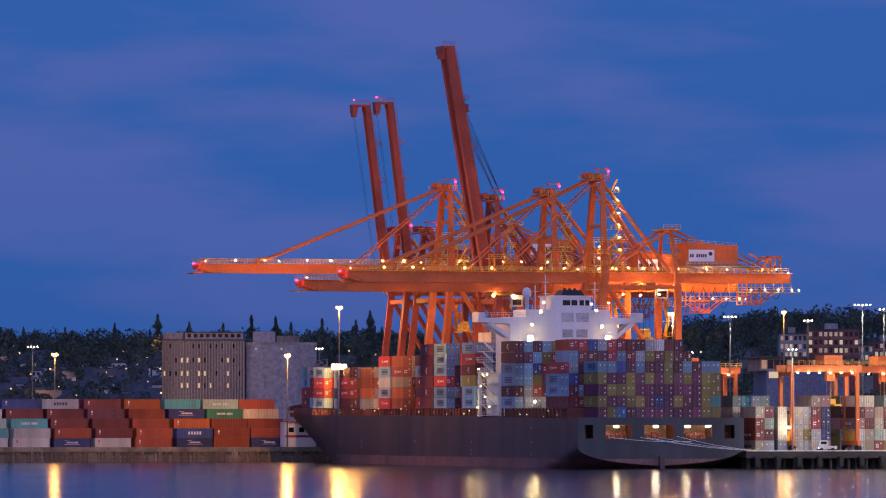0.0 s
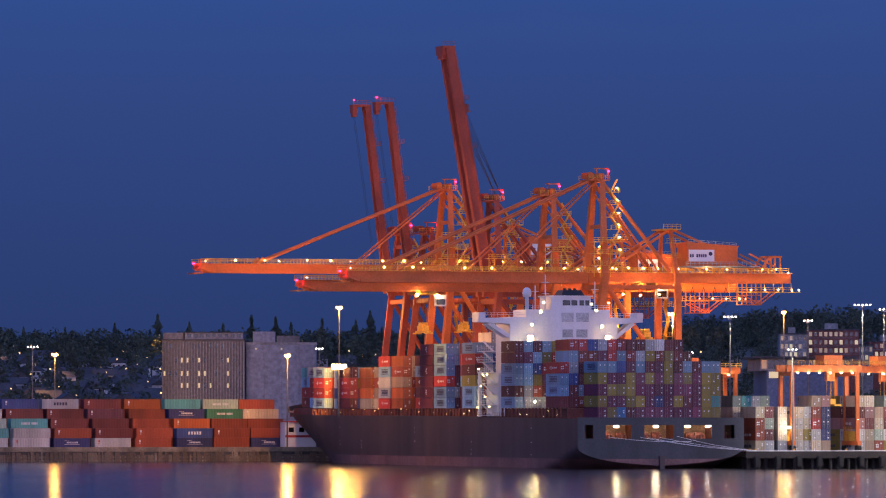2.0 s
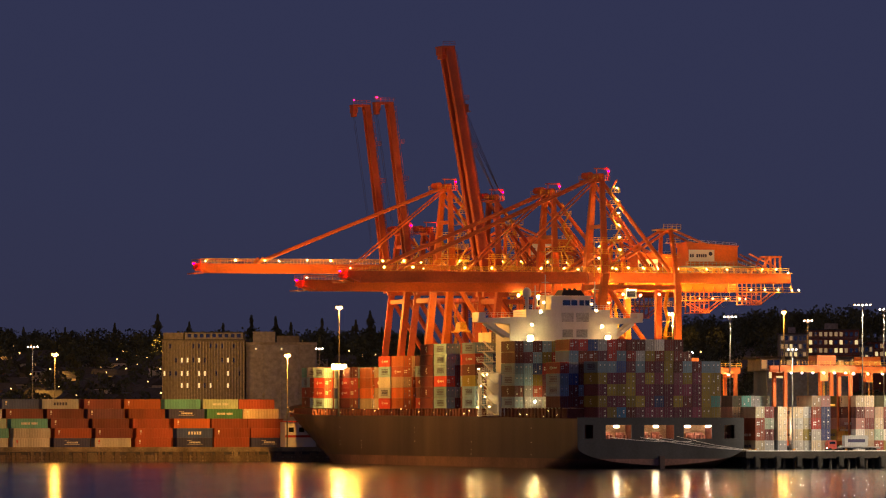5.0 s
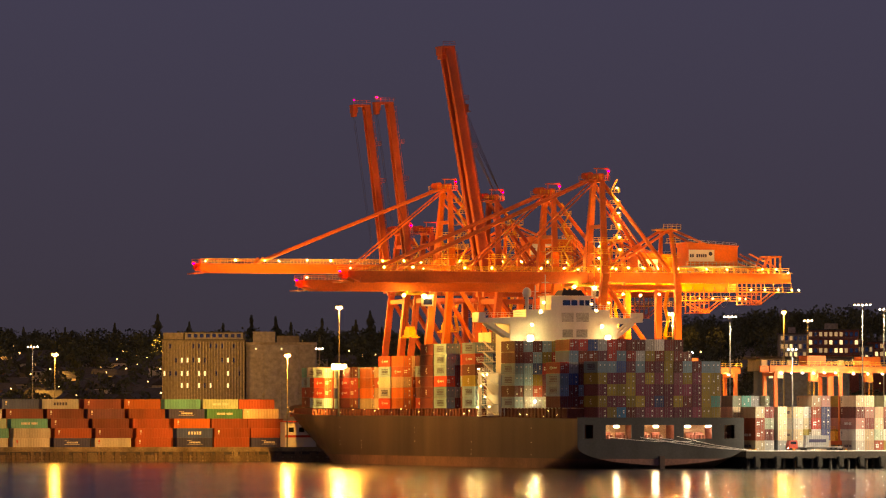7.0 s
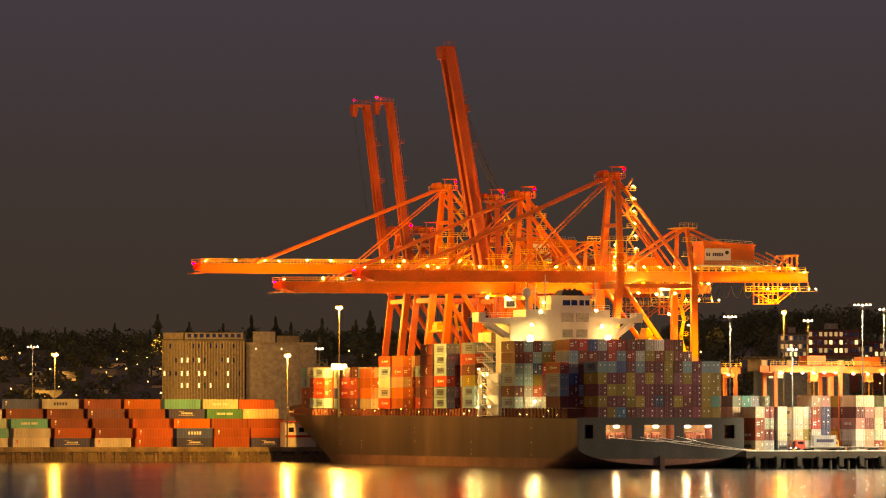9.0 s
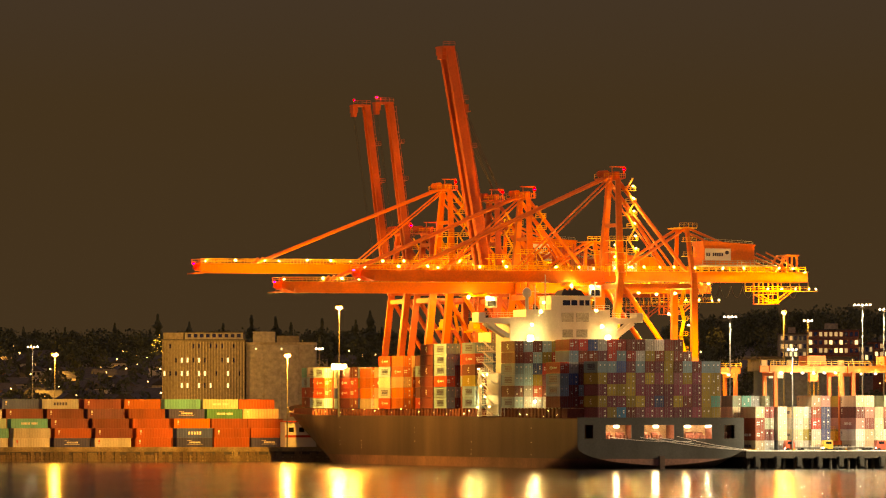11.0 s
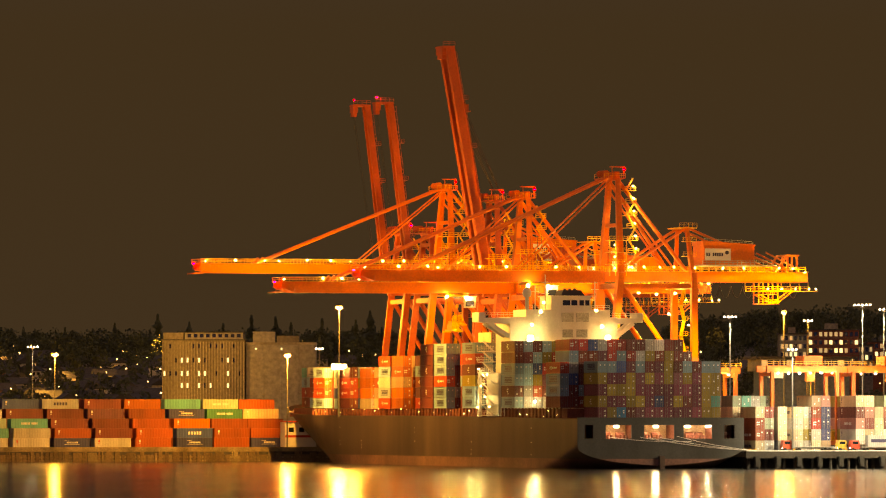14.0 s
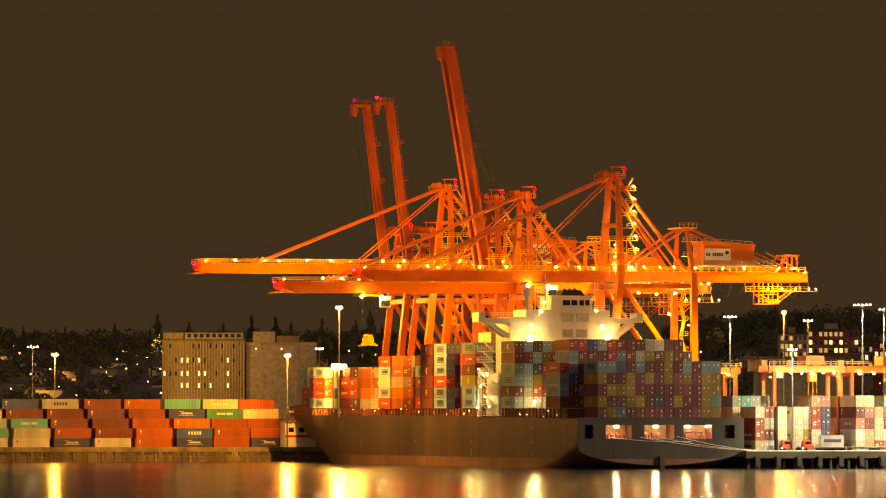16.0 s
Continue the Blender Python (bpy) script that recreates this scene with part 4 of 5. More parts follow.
    for y in (-4, 4):
        rg.beam((back - 9, y, girder + 1.5), (back - 6, y, girder + 6.0), 0.5).beam((back - 6, y, girder + 6.0), (back - 2.5, y, girder + 6.0), 0.5)
        rg.beam((back - 3, y, girder + 6.2), (back - 3, y, girder + 1.5), 0.5).beam((back - 12, y, girder + 6.8), (back - 4, y, girder + 3), 0.4)
        rg.beam((back - 4.5, y, girder + 6.2), (back - 4.5, y, girder + 1.5), 0.4)
    rg.beam((back - 6, -4, girder + 6.0), (back - 6, 4, girder + 6.0), 0.5)
    part("rear_gantry", rg, mat, c)
    cw = Shape().box(gauge + 16, back + 2.4, -5.6, -4.4, girder - 3.9, girder - 3.75)
    cw.rails([(gauge + 16 + 2.6 * i, -5.6, girder - 3.75) for i in range(8)], 1.2, 1.3, 0.10)
    for i in range(8):
        cw.beam((gauge + 16 + 2.6 * i, -5, girder - 3.8), (gauge + 16 + 2.6 * i, -4.6, girder - 1.2), 0.12)
    part("catwalk", cw, "rail_yellow", c)
    lp = Shape()
    lx0, lx1, lz = back - 14.5, back - 9.0, girder - 7.2
    for y in (-5.4, -1.0):
        for xx in (lx0, (lx0 + lx1) / 2, lx1):
            lp.beam((xx, y, lz), (xx, y, girder - 1.5), 0.3)
        lp.beam((lx0, y, lz + 2.6), (lx1, y, lz), 0.22).beam((lx0, y, girder - 3.6), (lx1 + 5, y, girder - 3.6), 0.3).beam((lx1, y, lz + 0.2), (lx1 + 4.5, y, girder - 3.6), 0.3)
    lp.box(lx0 - 0.3, lx1 + 0.3, -5.6, -0.8, lz - 0.15, lz + 0.05).box(lx0, lx1, -5.5, -0.9, lz + 2.5, lz + 2.65)
    lp.rails([(lx0, -5.6, lz), (lx1, -5.6, lz)], 1.1, 1.1, 0.12).rails([(lx0, -5.6, lz + 2.6), (lx1, -5.6, lz + 2.6)], 1.1, 1.1, 0.12)
    part("service_platform", lp, mat, c, "hanging service platform")
    fe = Shape()
    for i in range(9):
        x = gauge + 4 + i * (back - gauge - 5) / 9
        w = (back - gauge - 5) / 9
        pts = [Vector((x + w * k / 6, 0.5, girder - 2.4 - 3.2 * math.sin(math.pi * k / 6) ** 0.8)) for k in range(7)]
        for p, q in zip(pts, pts[1:]):
            fe.tube(p, q, 0.09, 4)
    part("festoon", fe, "cable", c, "black looped festoon cables")
    # stair tower up the landside and up the mast
    st = Shape()
    for i in range(10):
        z = 6 + 4.2 * i
        if z > girder - 4:
            break
        y0, y1 = (half - 3.5, half - 0.5) if i % 2 else (half - 0.5, half - 3.5)
        st.beam((gauge + 1.9, y0, z), (gauge + 1.9, y1, z + 4.2), 0.9, 0.25)
        st.box(gauge + 1.2, gauge + 2.8, half - 4.2, half + 0.2, z - 0.1, z + 0.05)
        st.rails([(gauge + 2.8, half - 4.2, z), (gauge + 2.8, half + 0.2, z)], 1.1, 1.5, 0.1)
    part("stair", st, "rail_yellow", c, "yellow zigzag stairs")
    mt = Shape()
    n = int((apex - girder - 4) / 3.4)
    for i in range(n):
        z = girder + 3 + 3.4 * i
        y = -half * 0.9 + (half * 0.48) * (z - girder) / (apex - girder)
        mt.box(2.2, 5.2, y - 0.9, y + 0.6, z - 0.08, z + 0.06)
        mt.rails([(2.2, y - 0.9, z), (5.2, y - 0.9, z), (5.2, y + 0.6, z)], 1.1, 1.2, 0.14)
        mt.beam((0.6, y, z - 0.1), (2.4, y, z - 0.1), 0.2)
        mt.beam((2.6 + (i % 2) * 2.0, y - 0.3, z), (2.6 + ((i + 1) % 2) * 2.0, y - 0.3, z + 3.4), 0.8, 0.28)
    part("mast_stair", mt, "rail_yellow", c, "yellow zigzag stairs")
    ws = Shape()
    for z in (girder + 3.2, girder + 6.4, girder + 9.6):
        ws.box(-3.6, 1.4, -half - 0.6, -half * 0.62, z, z + 0.12).rails([(-3.6, -half - 0.6, z), (1.4, -half - 0.6, z)], 1.2, 1.2, 0.11)
        for x in (-3.5, -1.8, 1.2):
            ws.beam((x, -half - 0.5, z - 3.2), (x, -half - 0.5, z), 0.18)
    part("hinge_platform", ws, "rail_yellow", c, "stacked yellow railed platforms")
    # lamps
    if lights:
        if raised is None:
            for i in range(int((reach + 10) / 7.2)):
                x = -reach + 4 + 7.2 * i + rng.uniform(-1.2, 1.2)
                bulb(c, (x, -yb - 2.1 if i % 3 else yb + 2.1, girder + 2.4), 0.26)
        for x in (gauge + 1, gauge + 9, gauge + 15, back - 9, back - 5, back - 1.5):
            bulb(c, (x, -6.6, girder + 2.4 if x < back - 2 else girder + 1.4), 0.22)
        for x in (back - 12, back - 8, back - 4, back, back + 2):
            bulb(c, (x, -5.7, girder - 3.2), 0.20 if x < back + 1 else 0.28)
        for x in (3, 7.5, 12, 16):
            bulb(c, (x, -yb - 2.2, girder + 2.6), 0.20)
        for i in (range(1, n) if lights == "all" else ()):
            z = girder + 4.2 + 3.4 * i
            bulb(c, (4.4, -half * 0.9 + half * 0.48 * (z - girder) / (apex - girder) - 1.2, z), 0.27)
        for z in ((girder + 2.2, girder + 5.2, girder + 8.4) if lights == "all" else ()):
            bulb(c, (-2.2, -half - 0.8, z), 0.17)
        for z in (10, 18, 26, 34):
            bulb(c, (gauge + 3, half - 4, z), 0.24)
        for y in (-half + 1, half - 1):
            bulb(c, (gauge * 0.25, y, girder - 4.6), 0.4, label="lit portal floodlight")
            bulb(c, (gauge * 0.75, y, girder - 4.6), 0.4, label="lit portal floodlight")
    bulb(c, (2.3, -4.4, apex + 1.2), 0.5, "lamp_red", "red obstruction light")
    if raised is None:
        bulb(c, (-reach - 1.9, -4.4, girder + 1.3), 0.55, "lamp_red", "red obstruction light")
    elif boom_w < 1.8:
        bulb(c, (hinge - lean - arm + 0.4, -yb, girder + top_len + 1.4), 0.45, "lamp_red", "red obstruction light")
    return c


def trolley(name, parent, girder, load=None):
    """Trolley with the driver's cab, ropes and spreader; hangs under the girders. Origin at the girder's level."""
    t = new(name)
    t.parent = parent
    tagged(t, "trolley with cab, ropes and spreader")
    part("trolley_frame", Shape().box(-3.2, 3.2, -4.4, 4.4, -2.4, -1.9).box(-2.6, -1.8, -4.4, 4.4, -1.9, -1.4).box(1.8, 2.6, -4.4, 4.4, -1.9, -1.4), "rail_yellow", t)
    cb = Shape().box(3.4, 6.2, -2.0, 0.6, -5.6, -2.6).box(3.2, 6.4, -2.2, 0.8, -2.6, -2.4)
    part("cab", cb, "ship_white", t, "white driver's cab")
    part("cab_window", Shape().box(3.3, 5.8, -2.06, -2.003, -5.2, -3.6), "glass", t)
    part("lamp", Shape().box(3.0, 3.6, -2.6, -2.2, -3.0, -2.5), "lamp_crane", t)
    part("lamp", Shape().box(-3.4, -2.8, -4.9, -4.5, -2.9, -2.4), "lamp_crane", t)
    s = new("spreader")
    s.parent = parent
    fr = Shape()
    fr.box(-0.5, 0.5, -6.1, 6.1, 0.2, 0.75).box(-1.22, 1.22, -6.15, -5.8, -0.1, 0.3).box(-1.22, 1.22, 5.8, 6.15, -0.1, 0.3)
    fr.box(-1.0, 1.0, -2.6, 2.6, 0.75, 2.2).box(-0.7, 0.7, -2.0, 2.0, 2.2, 2.9)
    for y in (-1.8, 1.8):
        fr.tube((-0.8, y, 2.6), (0.8, y, 2.6), 0.55, 10)
    part("spreader_frame", fr, "rail_yellow", s, "yellow container spreader with headblock")
    rp = Shape()
    for x in (-0.8, 0.8):
        for y in (-1.8, 1.8):
            rp.tube((x, y, 2.6), (x * 2, y, 24), 0.05, 4)
    part("hoist_rope", rp, "cable", s)
    if load:
        b = part("carried_box", BOX40, None, s, "container hanging in the spreader")
        b.color = (*COLOURS[load], 1)
        b.location = (0, 0, -CH - 0.1)
    return t, s


CRANE_A = sts_crane("quay_crane", 150.0, "tall orange quay crane with lowered boom and lit walkways", girder=47.05, apex=75.0, lights="all")
CRANE_B = sts_crane("quay_crane", 195.9, "orange quay crane with lowered boom over the ship", girder=45.45, apex=72.35)
CRANE_C = sts_crane("quay_crane", 251.7, "orange quay crane with a thick boom raised upright", girder=44.8, apex=72.5, raised=True, depth=2.8, yb=3.0, boom_w=1.9, top_len=70.9, lean=12.0, hinge=-1.4, arm=2.2, mat="crane_dim", lights=False)
CRANE_F = sts_crane("quay_crane", 300.7, "large orange quay crane with a long lowered boom", girder=52.4, apex=77.2, reach=75.5, depth=2.6)
OLD = dict(raised=True, yb=1.6, depth=1.7, boom_w=1.0, mat="crane_dim", lights=False, gauge=18, back=34)
CRANE_E = sts_crane("quay_crane", 320.7, "older red quay crane with a slim raised boom", girder=46.3, apex=65.0, top_len=56.4, lean=6.8, hinge=-4.6, **OLD)
CRANE_D = sts_crane("quay_crane", 349.5, "older red quay crane with a slim raised boom", girder=46.4, apex=65.6, top_len=56.8, lean=6.9, hinge=-3.7, **OLD)
TROLLEY_A, SPREADER_A = trolley("trolley", CRANE_A, 47.05)
TROLLEY_B, SPREADER_B = trolley("trolley", CRANE_B, 45.45)
TROLLEY_F, SPREADER_F = trolley("trolley", CRANE_F, 52.4)


# ---------------------------------------------------------------- light masts
def light_mast(x, y, z_base, z_top, kind, heads=4, power=0.0, target=None, cone=130):
    """A tapered mast with a crossbar of floodlights."""
    sodium = kind == "sodium"
    m = thing("light_mast", Matrix.Translation((x, y, z_base)), "tall steel light mast with %s floodlights" % ("orange sodium" if sodium else "white"), "light mast", "port light masts")
    h = z_top - z_base
    part("pole", Shape().tube((0, 0, 0), (0, 0, h), 0.24, 10, 0.12), "mast_pole", m)
    w = (0.30 if sodium else 0.50) * (heads - 1)
    part("crossbar", Shape().beam((-w - 0.4, 0, h), (w + 0.4, 0, h), 0.22, 0.25).box(-0.5, 0.5, -0.5, 0.5, h - 0.5, h - 0.3), "steel", m)
    for i in range(heads):
        xx = -w + i * 2 * w / max(1, heads - 1)
        hd = part("lamp_head", Shape().loft([[(xx - 0.36, -0.5, h + 0.05), (xx + 0.36, -0.5, h + 0.05), (xx + 0.36, 0.5, h + 0.15), (xx - 0.36, 0.5, h + 0.15)],
                                             [(xx - 0.25, -0.3, h + 0.5), (xx + 0.25, -0.3, h + 0.5), (xx + 0.25, 0.4, h + 0.5), (xx - 0.25, 0.4, h + 0.5)]]), "steel", m)
        part("lens", Shape().box(xx - 0.2, xx + 0.2, -0.62, -0.51, h - 0.02, h + 0.28), "lamp_sodium" if sodium else "lamp_white", hd, "glowing lamp glass")
    if power:
        lamp("mast_light", (x, y - 1.8, z_top - 0.2), power, SODIUM if sodium else WHITE, 0.6, None if sodium else (target or (x, y - 12, 0)), cone if target else 132)


def build_masts():
    light_mast(-117.9, 2060, 4, 32.0, "sodium", 3, 9000)
    light_mast(-128.3, 2120, 4, 34.9, "white", 4, 1500)
    light_mast(-46.3, 2017, 4, 31.3, "sodium", 3, 24000)
    light_mast(-39.2, 2150, 4, 34.7, "white", 3)
    light_mast(-31.6, 2062, 4, 46.3, "sodium", 3, 26000)
    # on the terminal
    light_mast(88.7, 1721.9, QUAY, 30.0, "white", 3, 13000)
    light_mast(76.2, 1800, QUAY, 39.5, "white", 4, 16000)
    light_mast(93.0, 1850, QUAY, 41.6, "sodium", 2, 12000)
    light_mast(99.6, 1850, QUAY, 39.2, "white", 3)
    light_mast(109.0, 1762, QUAY, 42.0, "white", 5, 26000)
    light_mast(117.0, 1800, QUAY, 41.5, "white", 3, 20000)
    # unseen masts added along the terminal, out of view, to light stern and yard
    light_mast(152, 1688, QUAY, 44.0, "white", 4, 150000, (95, 1735, 8), 46)
    light_mast(178, 1702, QUAY, 44.0, "sodium", 4, 60000)
    light_mast(164, 1661, QUAY, 44.0, "white", 4, 62000, (48, 1704, 8), 46)
    light_mast(71.2, 1950, QUAY, 31.5, "white", 2)
    light_mast(64.3, 1900, QUAY, 41.8, "white", 3)


# ---------------------------------------------------------------- the far quay's stacks
def build_left_stacks():
    starts = [-9.3, 4.3, 17.9, 31.7, 45.3, 59.0, 72.0, 84.6]
    rows = [
        "pale pale navy pale rust navy rust navy".split(),
        "teal pale rust maroon rust blue rust rust".split(),
        "sage teal maroon maroon rust orange rust rust".split(),
        "pale maroon maroon plum rust navy green cream".split(),
        "rust blue grey maroon orange teal sage rust".split(),
    ]
    marks = {(0, 2): "two", (0, 5): "two", (0, 7): "two", (1, 5): "wide", (2, 1): "bar", (3, 5): "two", (3, 6): "bar", (4, 1): "tag", (4, 2): "wide", (4, 6): "bar", (3, 3): "tag", (3, 7): "tag", (1, 2): "tag", (0, 4): "tag", (1, 4): "tag", (2, 5): "tag", (3, 1): "tag", (3, 2): "tag", (4, 3): "tag", (4, 4): "tag", (1, 6): "tag", (1, 3): "tag", (2, 2): "tag", (0, 1): "tag", (0, 3): "tag"}
    shift = [0, 0.2, 0.6, 0.2, 0.3]
    for t, names in enumerate(rows):
        back = max(0, t - 1)
        for i, x in enumerate(starts):
            colour = names[i]
            container(YARD @ pose(x + CL / 2 + shift[t] + rng.uniform(-0.25, 0.25), 5.5 + 2.55 * back, 4.0 + t * (CH + 0.03), 0, 0, 90), colour, marks.get((t, i)),
                      group="containers on the timber quay", where="in a stepped stack on the far quay", mark_mat="ink" if colour in ("grey",) else ("mark_red" if colour == "pale" else "mark_white"), shade=1.05)
    # the rows behind carry the upper tiers
    fill = Shape()
    for t in range(5):
        for r in range(max(1, t) + (1 if t else 1), 6):
            for x in starts:
                fill.box(x, x + CL, 5.5 + 2.55 * (r - 1) - 1.2, 5.5 + 2.55 * (r - 1) + 1.2, 4.0 + t * 2.89 + 0.02, 4.0 + t * 2.89 + CH)
    ob = part("container_block", fill, "box")
    ob.matrix_world = YARD
    ob.color = (0.25, 0.06, 0.04, 1)
    tagged(ob, "rear rows of rust-red shipping containers on the far quay", "shipping containers", kind="stuff")


# ---------------------------------------------------------------- the terminal yard
def build_yard_stacks():
    # corner x, y, bays deep, then each row's colours from the ground up
    blocks = [
        (49.8, 8, 1, ["cream rust rust cream"]),
        (52.5, 8.6, 1, ["grey maroon sage maroon"]),
        (55.9, 8.2, 1, ["grey cream cream cream"]),
        (60.5, 9, 1, ["pale cream pale cream", "pale olive cream pale"]),
        (65.0, 8, 1, ["cream pale red rust tan", "tan navy navy navy pink"]),
        (76.8, 8, 2, ["pale pale pink maroon cream", "tan cream maroon pink cream", "rust sage cream tan", "olive pale maroon maroon sage"]),
        (88.4, 7, 1, ["navy rust maroon teal cream", "cream green sage blue pale", "tan pale olive cream sage", "pale sage rust pink cream", "cream teal olive pale", "blue cream pale sage pale"]),
        (49.0, 24, 1, ["rust maroon sage cream sage", "cream rust tan sage teal", "maroon cream cream teal grey", "navy blue sage cream sage"]),
        (46.6, 44, 1, ["rust maroon sage grey teal", "cream rust tan sage azure", "maroon cream pink grey", "navy blue sage pink sage", "rust cream pink azure teal", "cream tan rust grey"]),
    ]
    rear = Shape()
    for bx, by, deep, cols in blocks:
        for r, names in enumerate(cols):
            for t, colour in enumerate(names.split()):
                for d in range(deep):
                    x0, y0, z0 = bx + 2.52 * r, by + 12.6 * d, QUAY + t * CH
                    if by > 20 and t < 3:
                        rear.box(x0, x0 + CW, y0, y0 + CL, z0 + 0.03, z0 + CH)
                        continue
                    container(PORT @ pose(bx + CW / 2 + 2.52 * r, by + CL / 2 + 12.6 * d, QUAY + t * CH), rng.choice((colour, "tan", "olive")) if d else colour, ("tag" if rng.random() < 0.5 else "bar") if r == 0 else None,
                              group="containers in the terminal yard", where="stacked in the floodlit yard", mark_mat="ink" if colour in ("cream", "pale", "grey", "tan", "sage") else "mark_white")
    ob = part("container_block", rear, "box")
    ob.matrix_world = PORT
    ob.color = (0.25, 0.09, 0.06, 1)
    tagged(ob, "lower tiers of rust-red containers behind the yard stacks", "shipping containers", kind="stuff")


def rtg(m, label, span=24.0):
    """Rubber-tyred gantry: x across its span, y along its travel."""
    g = thing("yard_gantry_crane", m, label, "gantry crane", "yard gantry cranes")
    h = 20.6
    for x in (0, span):
        part("sill_beam", Shape().beam((x, -6, 2.2), (x, 6, 2.2), 0.9, 1.1), "crane", g)
        for y in (-4.4, 4.4):
            part("leg", Shape().beam((x, y, 2.6), (x, y, h), 0.85, 1.1), "crane", g)
        for y in (-5, 5):
            w = Shape()
            for k in (-0.9, 0.9):
                w.tube((x - 0.35, y + k, 0.8), (x + 0.35, y + k, 0.8), 0.8, 12)
            part("wheel", w, "rubber", g)
        part("tie", Shape().beam((x, -4.4, h - 0.8), (x, 4.4, h - 0.8), 0.7, 0.9), "crane", g)
        part("gear_box", Shape().box(x - 0.9, x + 0.9, -3, 3, 2.7, 5.2).rails([(x - 1, -3.2, 5.2), (x - 1, 3.2, 5.2)], 1.1, 1.2, 0.1), "rail_yellow", g, "yellow drive housing")
    for y in (-4.0, 4.0):
        part("girder", Shape().beam((-1.4, y, h + 0.6), (span + 1.4, y, h + 0.6), 0.9, 1.7), "crane", g)
    wk = Shape().rails([(-1.4 + 3 * i, -4.9, h + 1.4) for i in range(10)], 1.1, 1.5, 0.09)
    part("walkway", wk, "rail_yellow", g)
    part("trolley_house", Shape().box(9, 14, -3.4, 3.4, h + 1.6, h + 4.0).box(10, 12, -3, -1, h - 2.6, h), "crane", g)
    fr = Shape().box(11, 13, -5.8, 5.8, 11.6, 12.1).box(11.3, 12.7, -1.8, 1.8, 12.1, 13.4)
    for x in (11.4, 12.6):
        for y in (-1.4, 1.4):
            fr.tube((x, y, 13.2), (x, y, h), 0.05, 4)
    part("spreader", fr, "rail_yellow", g, "yellow spreader on ropes")
    for x in [span * k / 12 for k in (1, 3, 5, 7, 9, 11)]:
        bulb(g, (x, -4.8, h - 0.55), 0.34, "lamp_flood")
    bulb(g, (-1.2, -5.6, 6.2), 0.6, "lamp_flood", "lit leg floodlight")
    bulb(g, (span, -5.2, 8.2), 0.24, "lamp_white")
    return g


def truck(m, colour, label, trailer=True, load=None):
    t = thing("terminal_truck", m, label, "truck", "terminal trucks")
    c = part("cab", Shape().loft([[(-1.2, -1.1, 0.7), (1.2, -1.1, 0.7), (1.2, 1.1, 0.7), (-1.2, 1.1, 0.7)], [(-1.2, -1.1, 1.9), (1.2, -1.1, 1.9), (1.2, 1.1, 1.9), (-1.2, 1.1, 1.9)],
                                   [(-0.9, -1.0, 2.9), (1.1, -1.0, 2.9), (1.1, 1.0, 2.9), (-0.9, 1.0, 2.9)]]), "vehicle", t)
    c.color = (*colour, 1)
    part("cab_window", Shape().box(-0.7, 0.8, -1.13, -1.02, 1.95, 2.6), "glass", t)
    part("headlight", Shape().box(-1.28, -1.2, -0.9, -0.5, 0.8, 1.05), "lamp_white", t)
    wh = Shape().tube((0, -1.25, 0.5), (0, -0.85, 0.5), 0.5, 12)
    for x in ((-0.6, 3.2, 10.2, 11.4) if trailer else (-0.6, 2.4)):
        for y in (0, 2.1):
            w = part("wheel", Shape().tube((x, -1.25 + y, 0.5), (x, -0.85 + y, 0.5), 0.5, 12), "rubber", t)
    if trailer:
        part("chassis", Shape().box(-0.9, 13.2, -0.5, 0.5, 0.8, 1.15).box(1.6, 13.4, -1.2, 1.2, 1.15, 1.3), "steel", t)
        if load:
            b = part("load_box", BOX20, None, t, "%s container on the trailer" % load)
            b.color = (*COLOURS[load], 1)
            b.matrix_local = pose(6.5, 0, 1.3, 0, 0, 90)
            part("marking", Shape().box(4.2, 8.8, -1.26, -1.225, 2.4, 3.2), "ink", t, "dark marking bar")
    else:
        b = part("load_bed", Shape().box(1.2, 3.6, -1.1, 1.1, 0.7, 1.5), "vehicle", t)
        b.color = (*colour, 1)
    return t


